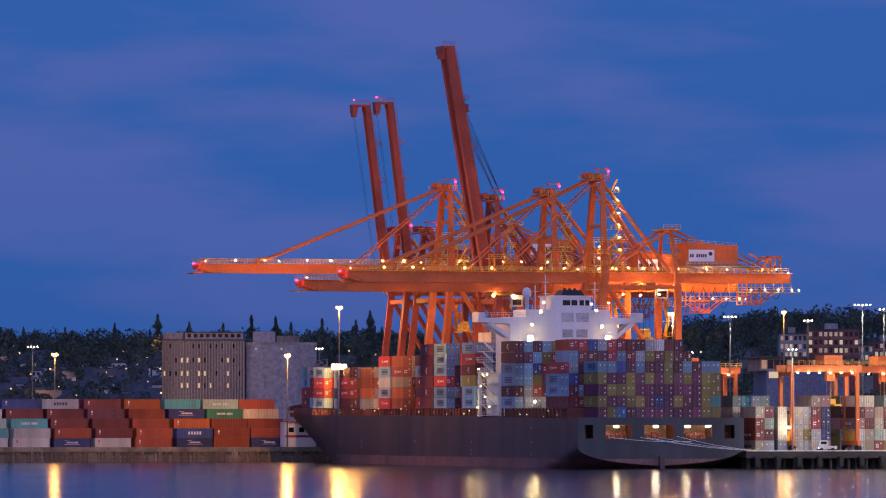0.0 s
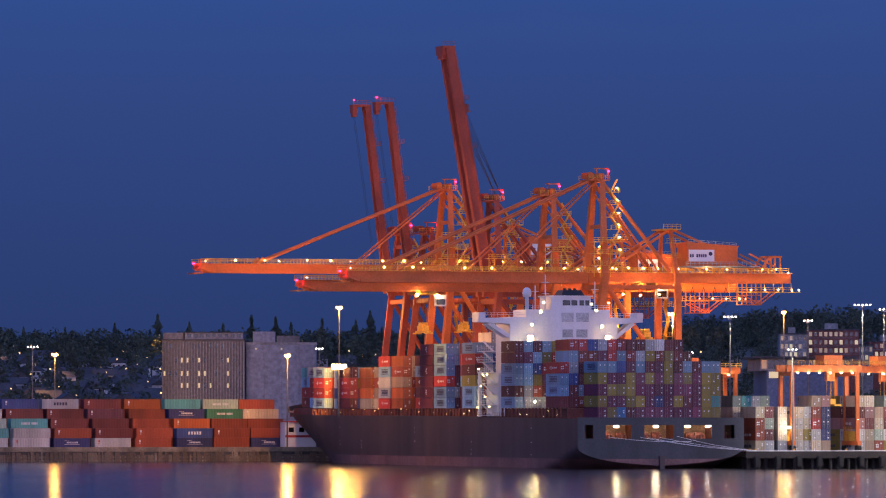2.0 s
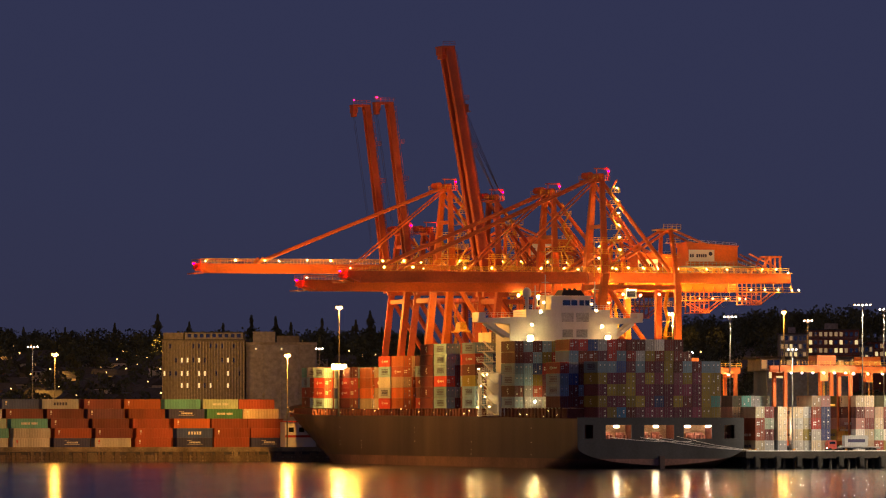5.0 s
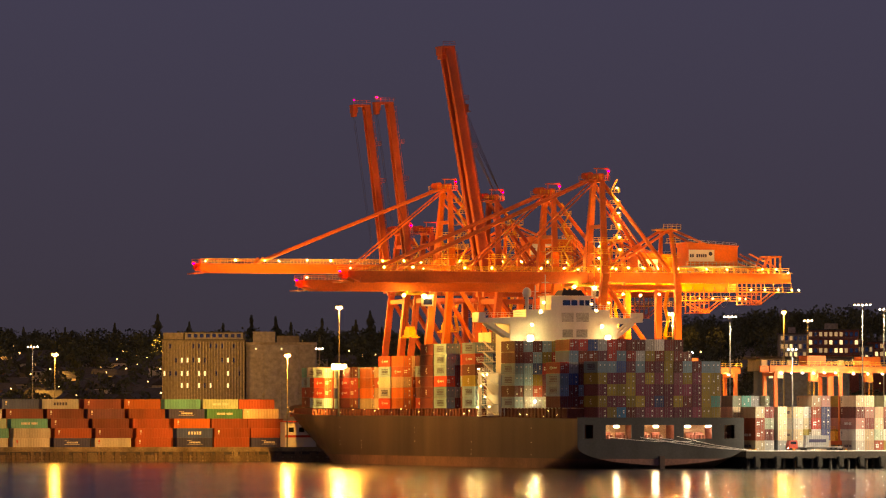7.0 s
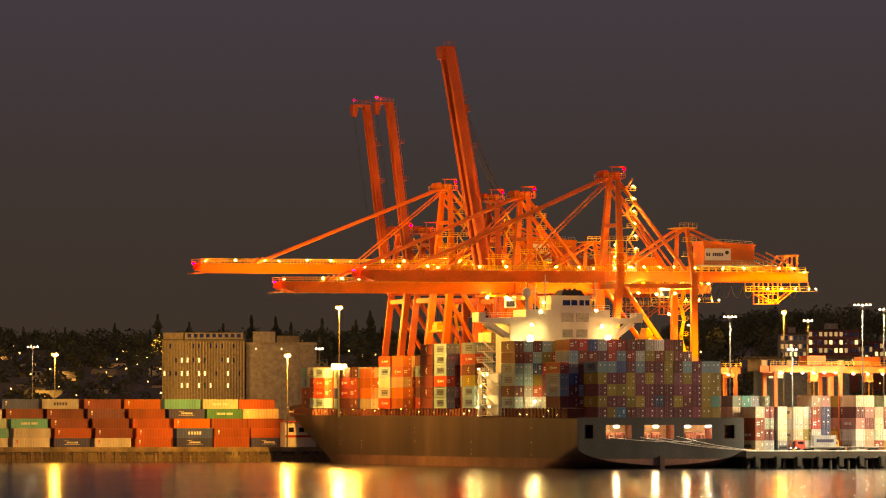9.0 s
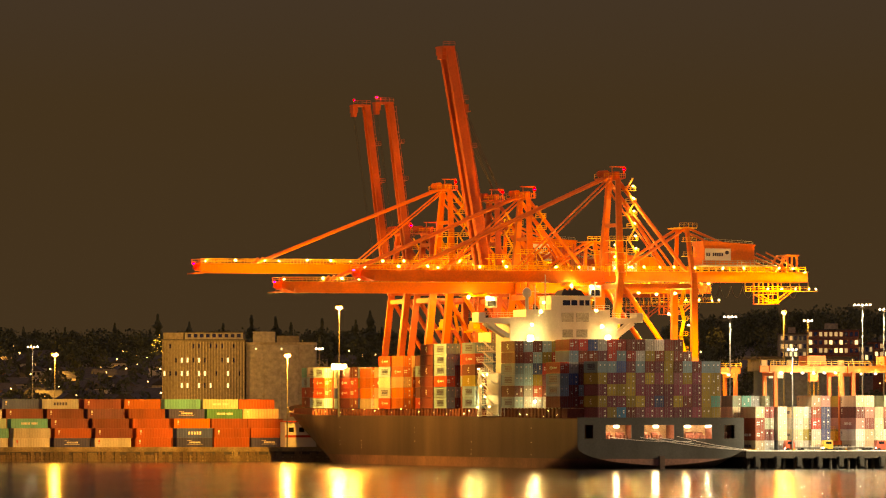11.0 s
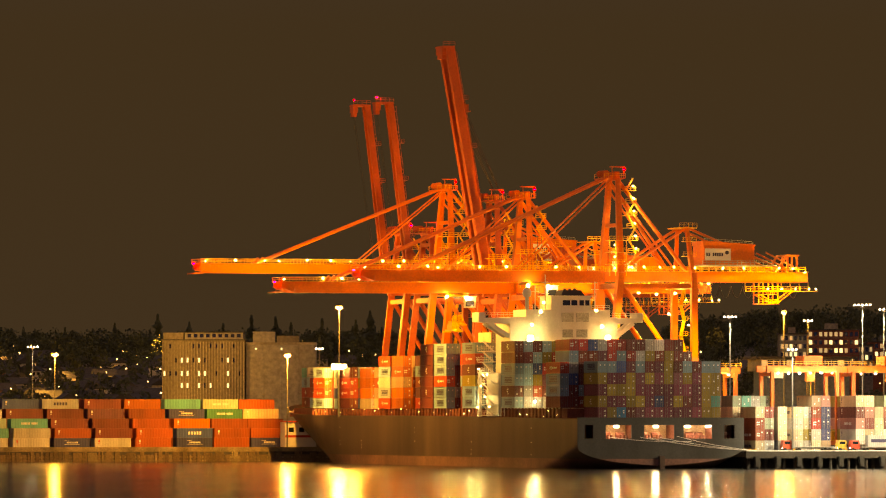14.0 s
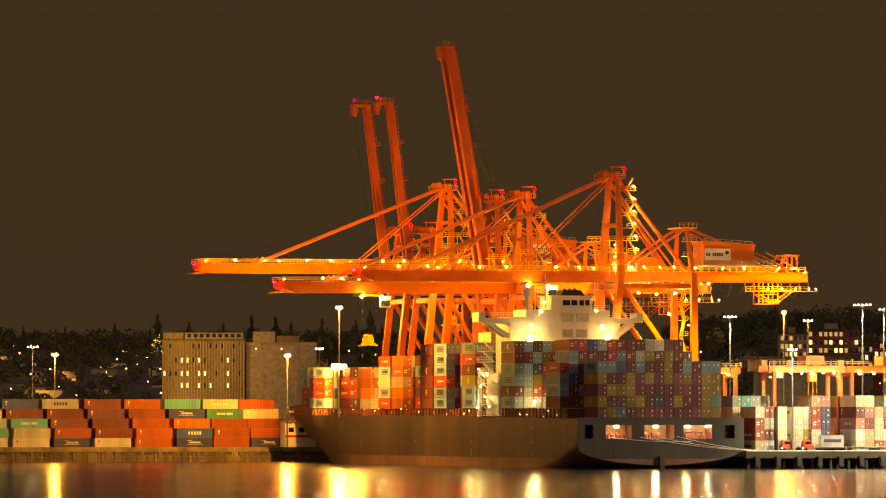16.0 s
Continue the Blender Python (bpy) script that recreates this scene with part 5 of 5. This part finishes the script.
# ---------------------------------------------------------------- buildings
def build_elevator():
    e = thing("grain_elevator", Matrix.Translation((-93.2, 2250, 4)), "tall stained concrete grain elevator with lit windows", "grain elevator")
    part("wall", Shape().box(0, 27.4, 0, 50, 0, 34.6), "elevator", e)
    pm = Shape().box(-0.16, 0.16, -0.7, 0, 0, 34.2).mesh("pilaster")
    for i in range(29):
        p = part("pilaster", pm, "concrete", e)
        p.location = (0.3 + 0.9575 * i, 0, 0)
    part("roof", Shape().box(-0.4, 27.8, -0.6, 50.4, 34.6, 35.0), "roof", e)
    part("gallery", Shape().box(7.5, 26.8, 1, 20, 35.0, 37.1), "silo", e, "pale roof gallery")
    part("gallery_roof", Shape().box(7.2, 27.1, 0.7, 20.3, 37.1, 37.4), "roof", e)
    part("parapet_house", Shape().box(0.3, 7.0, 2, 12, 35.0, 37.2), "elevator", e)
    wm = Shape().box(-0.27, 0.27, -0.06, 0.02, 0, 1.5).mesh("window")
    wl = wm.copy()
    wd = wm.copy()
    lit = {(3, 3), (3, 4), (3, 6), (2, 3), (2, 4), (2, 6), (2, 7), (1, 3), (1, 4), (1, 8), (0, 3), (0, 4), (0, 1), (3, 11), (1, 11), (0, 10), (2, 0), (1, 6), (0, 6), (2, 11)}
    for r, z in enumerate((13.2, 18.9, 22.9, 27.3, 32.0)):
        for i in range(14):
            if (r, i) in lit:
                p = part("window", wl, "window_lit", e, "lit window")
            elif rng.random() < 0.55:
                p = part("window", wm, "glass", e)
            else:
                continue
            p.location = (0.78 + 1.915 * i, 0, z)
    for i in range(9):
        p = part("gallery_window", Shape().box(8.4 + 2.05 * i, 9.6 + 2.05 * i, 0.9, 1.02, 35.6, 36.8), "glass", e)
    s = thing("grain_silo", Matrix.Translation((-65.4, 2252, 4)), "pale concrete grain silos with a roof house", "silo")
    part("silo_wall", Shape().box(0, 23.2, 1.5, 13.6, 0, 33.2), "silo", s)
    for i in range(4):
        part("silo_cell", Shape().loft([[(2.9 + 5.8 * i + 2.86 * math.cos(math.pi * (1 + k / 12)), 1.6 + 0.55 * math.sin(math.pi * (1 + k / 12)), z) for k in range(13)] for z in (0, 33.2)]), "silo", s, smooth=False)
    part("roof_slab", Shape().box(-0.2, 23.4, 1.2, 14, 33.2, 34.0), "concrete", s)
    part("roof_house", Shape().box(2.2, 9.5, 3, 12, 34.0, 37.6), "silo", s)
    part("roof_house", Shape().box(10.2, 17.5, 3, 12, 34.0, 36.2), "elevator", s)
    for x in (3.0, 11.5):
        part("roof_lamp", Shape().box(x, x + 0.5, 1.0, 1.2, 31.6, 32.1), "window_lit", s)


def house(x, y, w, d, h, colour, lit):
    z = hill_height(x, y) - 1.0
    e = thing("house", pose(x, y, z, 0, 0, rng.choice((0, 90, 0)) + rng.uniform(-25, 25)), "%s gabled house on the dark hillside" % colour, "house", "hillside houses")
    col = {"white": (0.6, 0.58, 0.55), "grey": (0.3, 0.3, 0.3), "brown": (0.22, 0.14, 0.1), "blue": (0.16, 0.2, 0.27)}[colour]
    wl = part("wall", Shape().box(-w / 2, w / 2, 0, d, 0, h), "house", e)
    wl.color = (*col, 1)
    s = Shape()
    s.add([(-w / 2 - 0.4, -0.5, h), (w / 2 + 0.4, -0.5, h), (0, -0.5, h + w * 0.36), (-w / 2 - 0.4, d + 0.5, h), (w / 2 + 0.4, d + 0.5, h), (0, d + 0.5, h + w * 0.36)],
          [(0, 1, 2), (5, 4, 3), (0, 2, 5, 3), (2, 1, 4, 5), (1, 0, 3, 4)])
    part("roof", s, "roof", e)
    for i in range(3):
        for j in range(2):
            xx = -w / 2 + w * (i + 0.5) / 3
            zz = 1.3 + 2.9 * j
            if zz + 1.3 < h:
                part("window", Shape().box(xx - 0.5, xx + 0.5, -0.08, 0.02, zz, zz + 1.3), "window_dim" if rng.random() < lit else "glass", e)


def build_hill_things():
    for _ in range(130):
        y = rng.uniform(2520, 3100)
        px = rng.uniform(-20, 300) if rng.random() < 0.85 else rng.uniform(560, 680)
        x = (px - 784) / 12000 * y
        house(x, y, rng.uniform(6, 9.5), rng.uniform(8, 10), rng.uniform(5, 7.2), rng.choice(["white", "white", "grey", "brown", "blue"]), 0.22)
    s, poles = Shape(), Shape()
    for _ in range(70):
        y = rng.uniform(2350, 3150)
        px = rng.choice([rng.uniform(0, 290), rng.uniform(0, 290), rng.uniform(560, 690), rng.uniform(1210, 1568)])
        x = (px - 784) / 12000 * y
        z = hill_height(x, y) + rng.uniform(5, 9)
        k = rng.uniform(0.16, 0.36)
        s.box(x - k, x + k, y - k, y + k, z - k, z + k)
        poles.beam((x, y + 0.1, z - 9), (x, y + 0.1, z - k), 0.1)
    tagged(part("street_lamps", s, "street_glow"), "far orange street and house lights on the hillside", "street lights", kind="stuff")
    tagged(part("street_lamp_poles", poles, "mast_pole"), "far thin grey street lamp poles on the hillside", "lamp poles", kind="stuff")


def build_right_buildings():
    e = thing("terminal_shed", pose(95.5, 2000, QUAY, 0, 0, 3), "blue-clad terminal shed with a glazed upper floor", "shed")
    part("wall", Shape().box(0, 24.5, 0, 40, 0, 22.6), "shed", e)
    for i in range(13):
        part("cladding_rib", Shape().box(0.2 + 1.95 * i, 0.4 + 1.95 * i, -0.1, -0.003, 0.1, 22.4), "shed", e)
    part("upper_floor", Shape().box(-1.8, 25.5, 1.5, 40, 22.6, 26.2), "render", e)
    part("roof", Shape().box(-3.2, 27, -0.5, 41, 26.2, 26.8), "roof", e)
    for i in range(14):
        part("window", Shape().box(-1.4 + 1.9 * i, 0.1 + 1.9 * i, 1.4, 1.52, 23.2, 25.7), "glass" if i % 4 else "window_dim", e)
    part("lit_bay", Shape().box(0.6, 5.2, -0.16, -0.103, 20.4, 22.3), "window_lit", e, "lit office bay")

    def block(x, y, w, h, mat, storeys, cols):
        z = hill_height(x + w / 2, y)
        b = thing("apartment_block", Matrix.Translation((x, y, z)), "%s apartment block with rows of windows" % ("red brick" if mat == "brick" else "grey rendered"), "apartment block")
        part("wall", Shape().box(0, w, 0, 16, -2, h), mat, b)
        part("roof", Shape().box(-0.4, w + 0.4, -0.4, 16.4, h, h + 0.5), "roof", b)
        part("roof_house", Shape().box(w * 0.35, w * 0.6, 4, 9, h + 0.5, h + 2.6), "render", b)
        for r in range(storeys):
            z0 = h - 3.0 * (r + 1) + 0.8
            for i in range(cols):
                xx = w * (i + 0.5) / cols
                lit = rng.random()
                wn = part("window", Shape().box(xx - w / cols * 0.3, xx + w / cols * 0.3, -0.06, 0.03, z0, z0 + 1.6), "window_lit" if lit < 0.13 else ("window_dim" if lit < 0.4 else "glass"), b)
            part("floor_band", Shape().box(-0.05, w + 0.05, -0.12, 0, z0 - 0.7, z0 - 0.5), "render", b)
    y = 2480.0
    for p0, p1, top, mat, st, n in ((1380, 1428, 592, "render", 5, 6), (1430, 1520, 585, "brick", 5, 10), (1500, 1545, 612, "render", 4, 6), (1538, 1600, 606, "brick", 4, 7)):
        x0, x1 = (p0 - 784) / 12000 * y, (p1 - 784) / 12000 * y
        z = 12.5 + (742 - top) / 12000 * y
        block(x0, y, x1 - x0, z - hill_height((x0 + x1) / 2, y), mat, st, n)
        y += 22


def build_cabin():
    e = thing("site_cabin", pose(-47.2, 2030, 4.0, 0, 0, 12), "white quayside office with two red stripes", "office building")
    part("wall", Shape().box(0, 14, 0, 8, 0, 7.6), "ship_white", e)
    part("roof", Shape().box(-0.3, 14.3, -0.3, 8.3, 7.6, 7.9), "mark_red", e)
    part("red_stripe", Shape().box(-0.04, 14.04, -0.05, 0.0, 3.0, 3.7), "mark_red", e)
    for i in range(4):
        part("window", Shape().box(1 + 3.2 * i, 2.6 + 3.2 * i, -0.06, 0.0, 4.6, 6.0), "glass", e)


# ---------------------------------------------------------------- trees
def conifer(s, x, y, z, h, r, seed):
    g = random.Random(seed)
    s.tube((x, y, z), (x, y, z + h * 0.95), 0.35, 5, 0.06)
    n = int(h * 13)
    for k in range(n):
        f = k / n
        zz = z + h * (0.12 + 0.88 * f)
        rr = r * (1 - f) ** 0.7 * g.uniform(0.35, 1.2) * (0.75 + 0.3 * math.sin(f * 23 + seed)) + 0.2
        t = g.uniform(0, 6.283)
        c, d = math.cos(t), math.sin(t)
        w = 0.36 * rr + 0.45
        tip = (x + rr * c, y + rr * d, zz - rr * 0.32)
        s.add([(x, y, zz + 0.5), (x + 0.55 * rr * c - w * d, y + 0.55 * rr * d + w * c, zz - 0.30 * rr), tip, (x + 0.55 * rr * c + w * d, y + 0.55 * rr * d - w * c, zz - 0.30 * rr)], [(0, 1, 2), (0, 2, 3)])


def broadleaf(s, x, y, z, h, r, seed):
    g = random.Random(seed)
    s.tube((x, y, z), (x, y, z + h * 0.5), 0.4, 5, 0.2)
    for _ in range(150):
        u, t = g.uniform(-1, 1), g.uniform(0, 6.283)
        q = math.sqrt(1 - u * u) * g.uniform(0.55, 1.05)
        c = Vector((x + r * q * math.cos(t), y + r * q * math.sin(t), z + h * 0.62 + h * 0.36 * u * g.uniform(0.6, 1.1)))
        k = g.uniform(0.35, 0.85)
        a = Vector((g.gauss(0, 1), g.gauss(0, 1), g.gauss(0, 1))).normalized() * k
        b = Vector((g.gauss(0, 1), g.gauss(0, 1), g.gauss(0, 1))).normalized() * k
        s.add([c - a, c + b, c + a, c - b], [(0, 1, 2), (0, 2, 3)])


def build_trees():
    woods = Shape()
    g = random.Random(21)
    for i in range(950):
        y = g.uniform(2380, 3260) if g.random() < 0.45 else g.uniform(3120, 3300)
        px = g.uniform(-40, 760) if g.random() < 0.62 else g.uniform(1180, 1620)
        x = (px - 784) / 12000 * y
        z = hill_height(x, y) - 0.5
        if y < 2700 and 360 < px < 560:
            continue
        lim = 0.75 if y < 2800 else 1.0
        if g.random() < 0.12:
            conifer(woods, x, y, z, g.uniform(9, 17) * lim, g.uniform(2.4, 3.6), i)
        else:
            broadleaf(woods, x, y, z, g.uniform(10, 17) * lim, g.uniform(3.4, 6), i)
    tagged(part("woods", woods, "leaf"), "dark mixed woodland along the ridge", "woods", kind="stuff")
    for px, top, wide in ((279, 556, 7.5), (335, 570, 5.5), (445, 558, 5.5), (488, 560, 6), (515, 571, 4), (570, 564, 5), (655, 550, 8), (630, 566, 5), (395, 572, 4), (203, 572, 4), (1230, 586, 5), (1283, 576, 6), (1345, 582, 5)):
        y = 3180.0
        x = (px - 784) / 12000 * y
        z0 = hill_height(x, y) - 0.5
        z1 = 12.5 + (742 - top) / 12000 * y
        t = thing("conifer_tree", Matrix.Translation((x, y, z0)), "tall dark conifer standing on the ridge", "tree", "ridge conifers")
        s = Shape()
        conifer(s, 0, 0, 0, z1 - z0, wide * 1.05, px)
        part("crown", s, "leaf", t)
        part("trunk", Shape().tube((0, 0, -1), (0, 0, (z1 - z0) * 0.5), 0.5, 7, 0.2), "bark", t)


def bollard(m):
    b = thing("bollard", m, "yellow-painted mooring bollard on the quay edge", "bollard", "quay bollards")
    part("post", Shape().tube((0, 0, 0), (0, 0, 0.6), 0.28, 10, 0.22), "rail_yellow", b)
    part("head", Shape().tube((0, 0, 0.6), (0, 0, 0.8), 0.42, 10, 0.36), "rail_yellow", b)


for bx in (46.2, 47.6, 58.0, 72.0, 86.0, 100.0):
    bollard(PORT @ pose(bx, 1.9, QUAY))
build_masts()
build_left_stacks()
build_yard_stacks()
RTG_A = rtg(PORT @ pose(59.4, 12, QUAY), "orange rubber-tyred gantry crane over the yard stacks", 17.6)
RTG_B = rtg(PORT @ pose(84, 40, QUAY), "orange rubber-tyred gantry crane deeper in the yard")
RTG_C = rtg(PORT @ pose(47, 92, QUAY), "orange rubber-tyred gantry crane beyond the stacks")
TRUCK_A = truck(PORT @ pose(70, 4.5, QUAY), (0.5, 0.5, 0.5), "pale pickup truck parked by the quay edge", trailer=False)
TRUCK_B = truck(PORT @ pose(100, 3.5, QUAY), (0.4, 0.06, 0.04), "red terminal tractor hauling a grey container", load="grey")
TRUCK_C = truck(PORT @ pose(170, 5.4, QUAY), (0.45, 0.08, 0.04), "red terminal tractor with an empty trailer")
TRUCK_D = truck(PORT @ pose(200, 7, QUAY), (0.5, 0.32, 0.05), "yellow terminal tractor with an empty trailer")
for k in range(6):
    bb = thing("quay_barrier", PORT @ pose(84 + 3.2 * k, 2.6, QUAY), "yellow and dark striped quay edge barrier", "barrier", "quay barriers")
    part("rail", Shape().box(0, 2.4, 0, 0.25, 0.35, 0.85), "rail_yellow", bb)
    for x in (0.2, 2.0):
        part("foot", Shape().box(x, x + 0.25, -0.1, 0.35, 0, 0.35), "rubber", bb)
build_elevator()
build_hill_things()
build_right_buildings()
build_cabin()
build_trees()

# the ship's bow flood, and the lamps that the accommodation and the berth carry
fm = thing("floodlight_mast", PORT @ pose(-0.6, 227.7, 13.2), "steel mast with a strong orange floodlight", "light mast")
part("pole", Shape().tube((0, 0, 0), (0, 0, 13.2), 0.3, 8).beam((0, 0, 0.2), (1.2, 0, 0.2), 0.3), "mast_pole", fm)
part("lamp_bar", Shape().box(-2.2, 2.2, -0.3, 0.3, 13.2, 13.5), "steel", fm)
for x in (-1.5, 0, 1.5):
    part("lens", Shape().box(x - 0.6, x + 0.6, -0.7, -0.31, 13.6, 14.8), "lamp_bow", fm, "glowing orange flood lens")
    part("lamp_head", Shape().box(x - 0.65, x + 0.65, -0.3, 0.3, 13.5, 14.9), "steel", fm)
P3 = PORT.to_translation()


def port_at(b, a, z):
    return tuple(PORT @ Vector((b, a, z)))


lamp("bow_flood", port_at(-1.4, 225.4, 27.8), 800, SODIUM, 0.8)
lamp("bow_flood", port_at(-4.2, 226.6, 27.9), 115000, SODIUM, 0.8, (-105, 2000, 7), 100)
lamp("accommodation_flood", port_at(9.4, 71.6, 33.6), 170, WARM, 0.4)
lamp("accommodation_flood", port_at(30.6, 71.6, 33.7), 170, WARM, 0.4)
lamp("mast_light", (64.3, 1898, 41.6), 40000, SODIUM, 0.6)
lamp("bow_flood", port_at(-2.4, 230.2, 29.6), 110000, SODIUM, 0.8, port_at(25, 265, 54), 96)
# floods under the booms
lamp("boom_flood", port_at(2, 146, 47.5), 26000, SODIUM, 0.7, port_at(5, 190, 21), 75)
lamp("boom_flood", port_at(18, 110, 48.0), 20000, SODIUM, 0.7, port_at(18, 110, 15), 120)
lamp("boom_flood", port_at(56, 100, 44.0), 56000, AMBER, 0.7, port_at(56, 120, 10), 130)
lamp("boom_flood", port_at(56, 210, 44.0), 56000, AMBER, 0.7, port_at(56, 210, 5), 150)
lamp("boom_flood", port_at(-22, 134, 47.5), 75000, SODIUM, 0.7, port_at(0, 95, 6), 125)
lamp("boom_flood", port_at(-22, 180, 46.0), 60000, SODIUM, 0.7, port_at(0, 185, 8), 125)
for bx in (10.4, 20.8, 29.2):
    lamp("mooring_light", port_at(bx, 2.5, 10.4), 150, WARM, 0.3)
# spots added at the far quay's masts, facing inland, to brighten elevator and hill
lamp("mast_flood", (-31.6, 2064, 45.5), 42000, SODIUM, 0.6, (-78, 2250, 18), 70)
lamp("mast_flood", (-117.9, 2062, 31.5), 24000, SODIUM, 0.6, (-90, 2250, 20), 90)
lamp("mast_flood", (-128.3, 2122, 34.5), 150000, SODIUM, 0.6, (-190, 2650, 22), 80)
# deck lights between the bays and beside the stair tower
bay_lamps = ((6.0, 56.9, 17.0), (13.0, 56.9, 16.6), (19.0, 30.6, 19.0), (4.0, 148.6, 16.6), (4.2, 205.8, 17.8), (4.4, 191.0, 16.8), (4.1, 234.2, 17.4))
for bx, by, bz in bay_lamps:
    bl = thing("bay_lamp", PORT @ pose(bx, by, bz), "small white work lamp lit between the container bays", "work lamp", "bay work lamps")
    part("lens", Shape().box(-0.22, 0.22, -0.12, 0, -0.18, 0.18), "lamp_mooring", bl, "glowing white lens")
    part("bracket", Shape().box(-0.28, 0.28, 0.003, 0.14, -0.24, 0.24).box(-0.05, 0.05, 0.05, 0.14, -0.25 - (bz - 15.4), -0.24), "steel", bl)
lamp("deck_light", port_at(5, 52.0, 17.0), 450, WARM, 0.4)
lamp("deck_light", port_at(14, 52.0, 17.5), 450, WARM, 0.4)
lamp("deck_light", port_at(-1.5, 91.0, 17.5), 350, WARM, 0.4)
lamp("deck_light", port_at(-1.5, 82.0, 24.0), 200, WARM, 0.4)
lamp("deck_light", port_at(2.0, 189.6, 23.0), 900, SODIUM, 0.4)
# sodium spots added without fixtures among the hillside houses, to brighten the slope
for hx, hy in ((-150, 2760), (-200, 2980), (-150, 2560), (-195, 2640), (150, 2650), (-50, 2780), (-100, 2900), (-130, 3080), (-60, 3040), (190, 2900), (120, 3000)):
    lamp("street_light", (hx, hy, hill_height(hx, hy) + 13), 6000, SODIUM, 0.6, (hx, hy + 60, hill_height(hx, hy + 60)), 150)


# ---------------------------------------------------------------- what moves
def motions():
    # dusk sinks and night follows: the sky turns about the horizon's axis
    sky = [(0, 4), (1.5, 0), (3.5, -4.5), (4.2, -6.5), (4.35, -50), (4.5, -105), (4.65, -150), (4.8, -164), (6.3, -170.5), (7, -171.5), (9, -175), (11.3, -179), (16, -179.5)]
    walk(SKY, [(t, pose(0, 0, 0, -d, 0, 0)) for t, d in sky])
    A0, A1 = PORT @ pose(RAIL, 150.0, QUAY), PORT @ pose(RAIL, 135.7, QUAY)
    walk(CRANE_A, [(0, A0), (8.7, A0), (8.9, A1), (16, A1)])
    B0, B1 = PORT @ pose(RAIL, 195.9, QUAY), PORT @ pose(RAIL, 220.2, QUAY)
    walk(CRANE_B, [(0, B0), (8.1, B0), (8.6, B1), (16, B1)])
    for tr, sp, g, xs in (
            (TROLLEY_A, SPREADER_A, 47.05, [(0, 14, 30), (2.4, 14, 30), (2.9, -24, 32), (3.4, -22, 32), (4.2, 10, 30), (6.5, -8, 34), (8, 8, 30), (9, 10, 30), (11.5, -12, 32), (12.6, 10, 30), (13.2, -22, 34), (16, -22, 34)]),
            (TROLLEY_B, SPREADER_B, 45.45, [(0, -14, 33), (0.9, -30, 33), (1.3, -41, 31), (1.7, -41, 31), (2.4, -20, 34), (3, 0, 34), (6.3, -30, 33), (6.8, -40, 31), (7.4, -40, 31), (8.2, -8, 33), (11.5, -16, 33), (13, -20, 33), (15.4, -22, 33), (16, -45.5, 29)]),
            (TROLLEY_F, SPREADER_F, 52.4, [(0, 6, 34), (4, 6, 34), (9, -2, 34), (14, 4, 36), (16, 2, 36)])):
        walk(tr, [(t, pose(x, 0, g)) for t, x, z in xs])
        walk(sp, [(t, pose(x, 0, z)) for t, x, z in xs])

    # yard gantries and trucks
    def at(b, a):
        return PORT @ pose(b, a, QUAY)
    walk(RTG_A, [(t, at(b, a)) for t, b, a in ((0, 59.4, 12), (4.0, 59.4, 12), (6.3, 59.4, 25), (13.0, 59.4, 25), (13.6, 59.4, 32), (14.2, 59.4, 26), (16, 59.4, 26))])
    walk(RTG_B, [(t, at(b, a)) for t, b, a in ((0, 84, 40), (2.0, 84, 40), (3.0, 84, 52), (9.0, 84, 52), (11.3, 84, 34), (16, 84, 36))])
    walk(TRUCK_A, [(t, at(b, a)) for t, b, a in ((0, 66.5, 4.5), (0.8, 66.5, 4.5), (1.6, 96, 4.5), (16, 150, 4.5))])
    walk(TRUCK_B, [(t, at(b, a)) for t, b, a in ((0, 140, 3.6), (2.2, 110, 3.6), (3.2, 76, 3.6), (4.2, 74, 3.6), (6.5, 58, 3.6), (9.0, 60, 3.6), (11.5, 84, 3.6), (13.4, 78, 3.6), (16, 62, 3.6))])
    walk(TRUCK_C, [(t, at(b, a)) for t, b, a in ((0, 170, 5.4), (6.4, 150, 5.4), (8.4, 60, 5.4), (16, 57, 5.4))])
    walk(TRUCK_D, [(t, at(b, a)) for t, b, a in ((0, 200, 7.0), (7.0, 180, 5.2), (8.8, 70, 5.2), (12.0, 68, 5.2), (13.2, 72, 5.2), (16, 70, 5.2))])


motions()
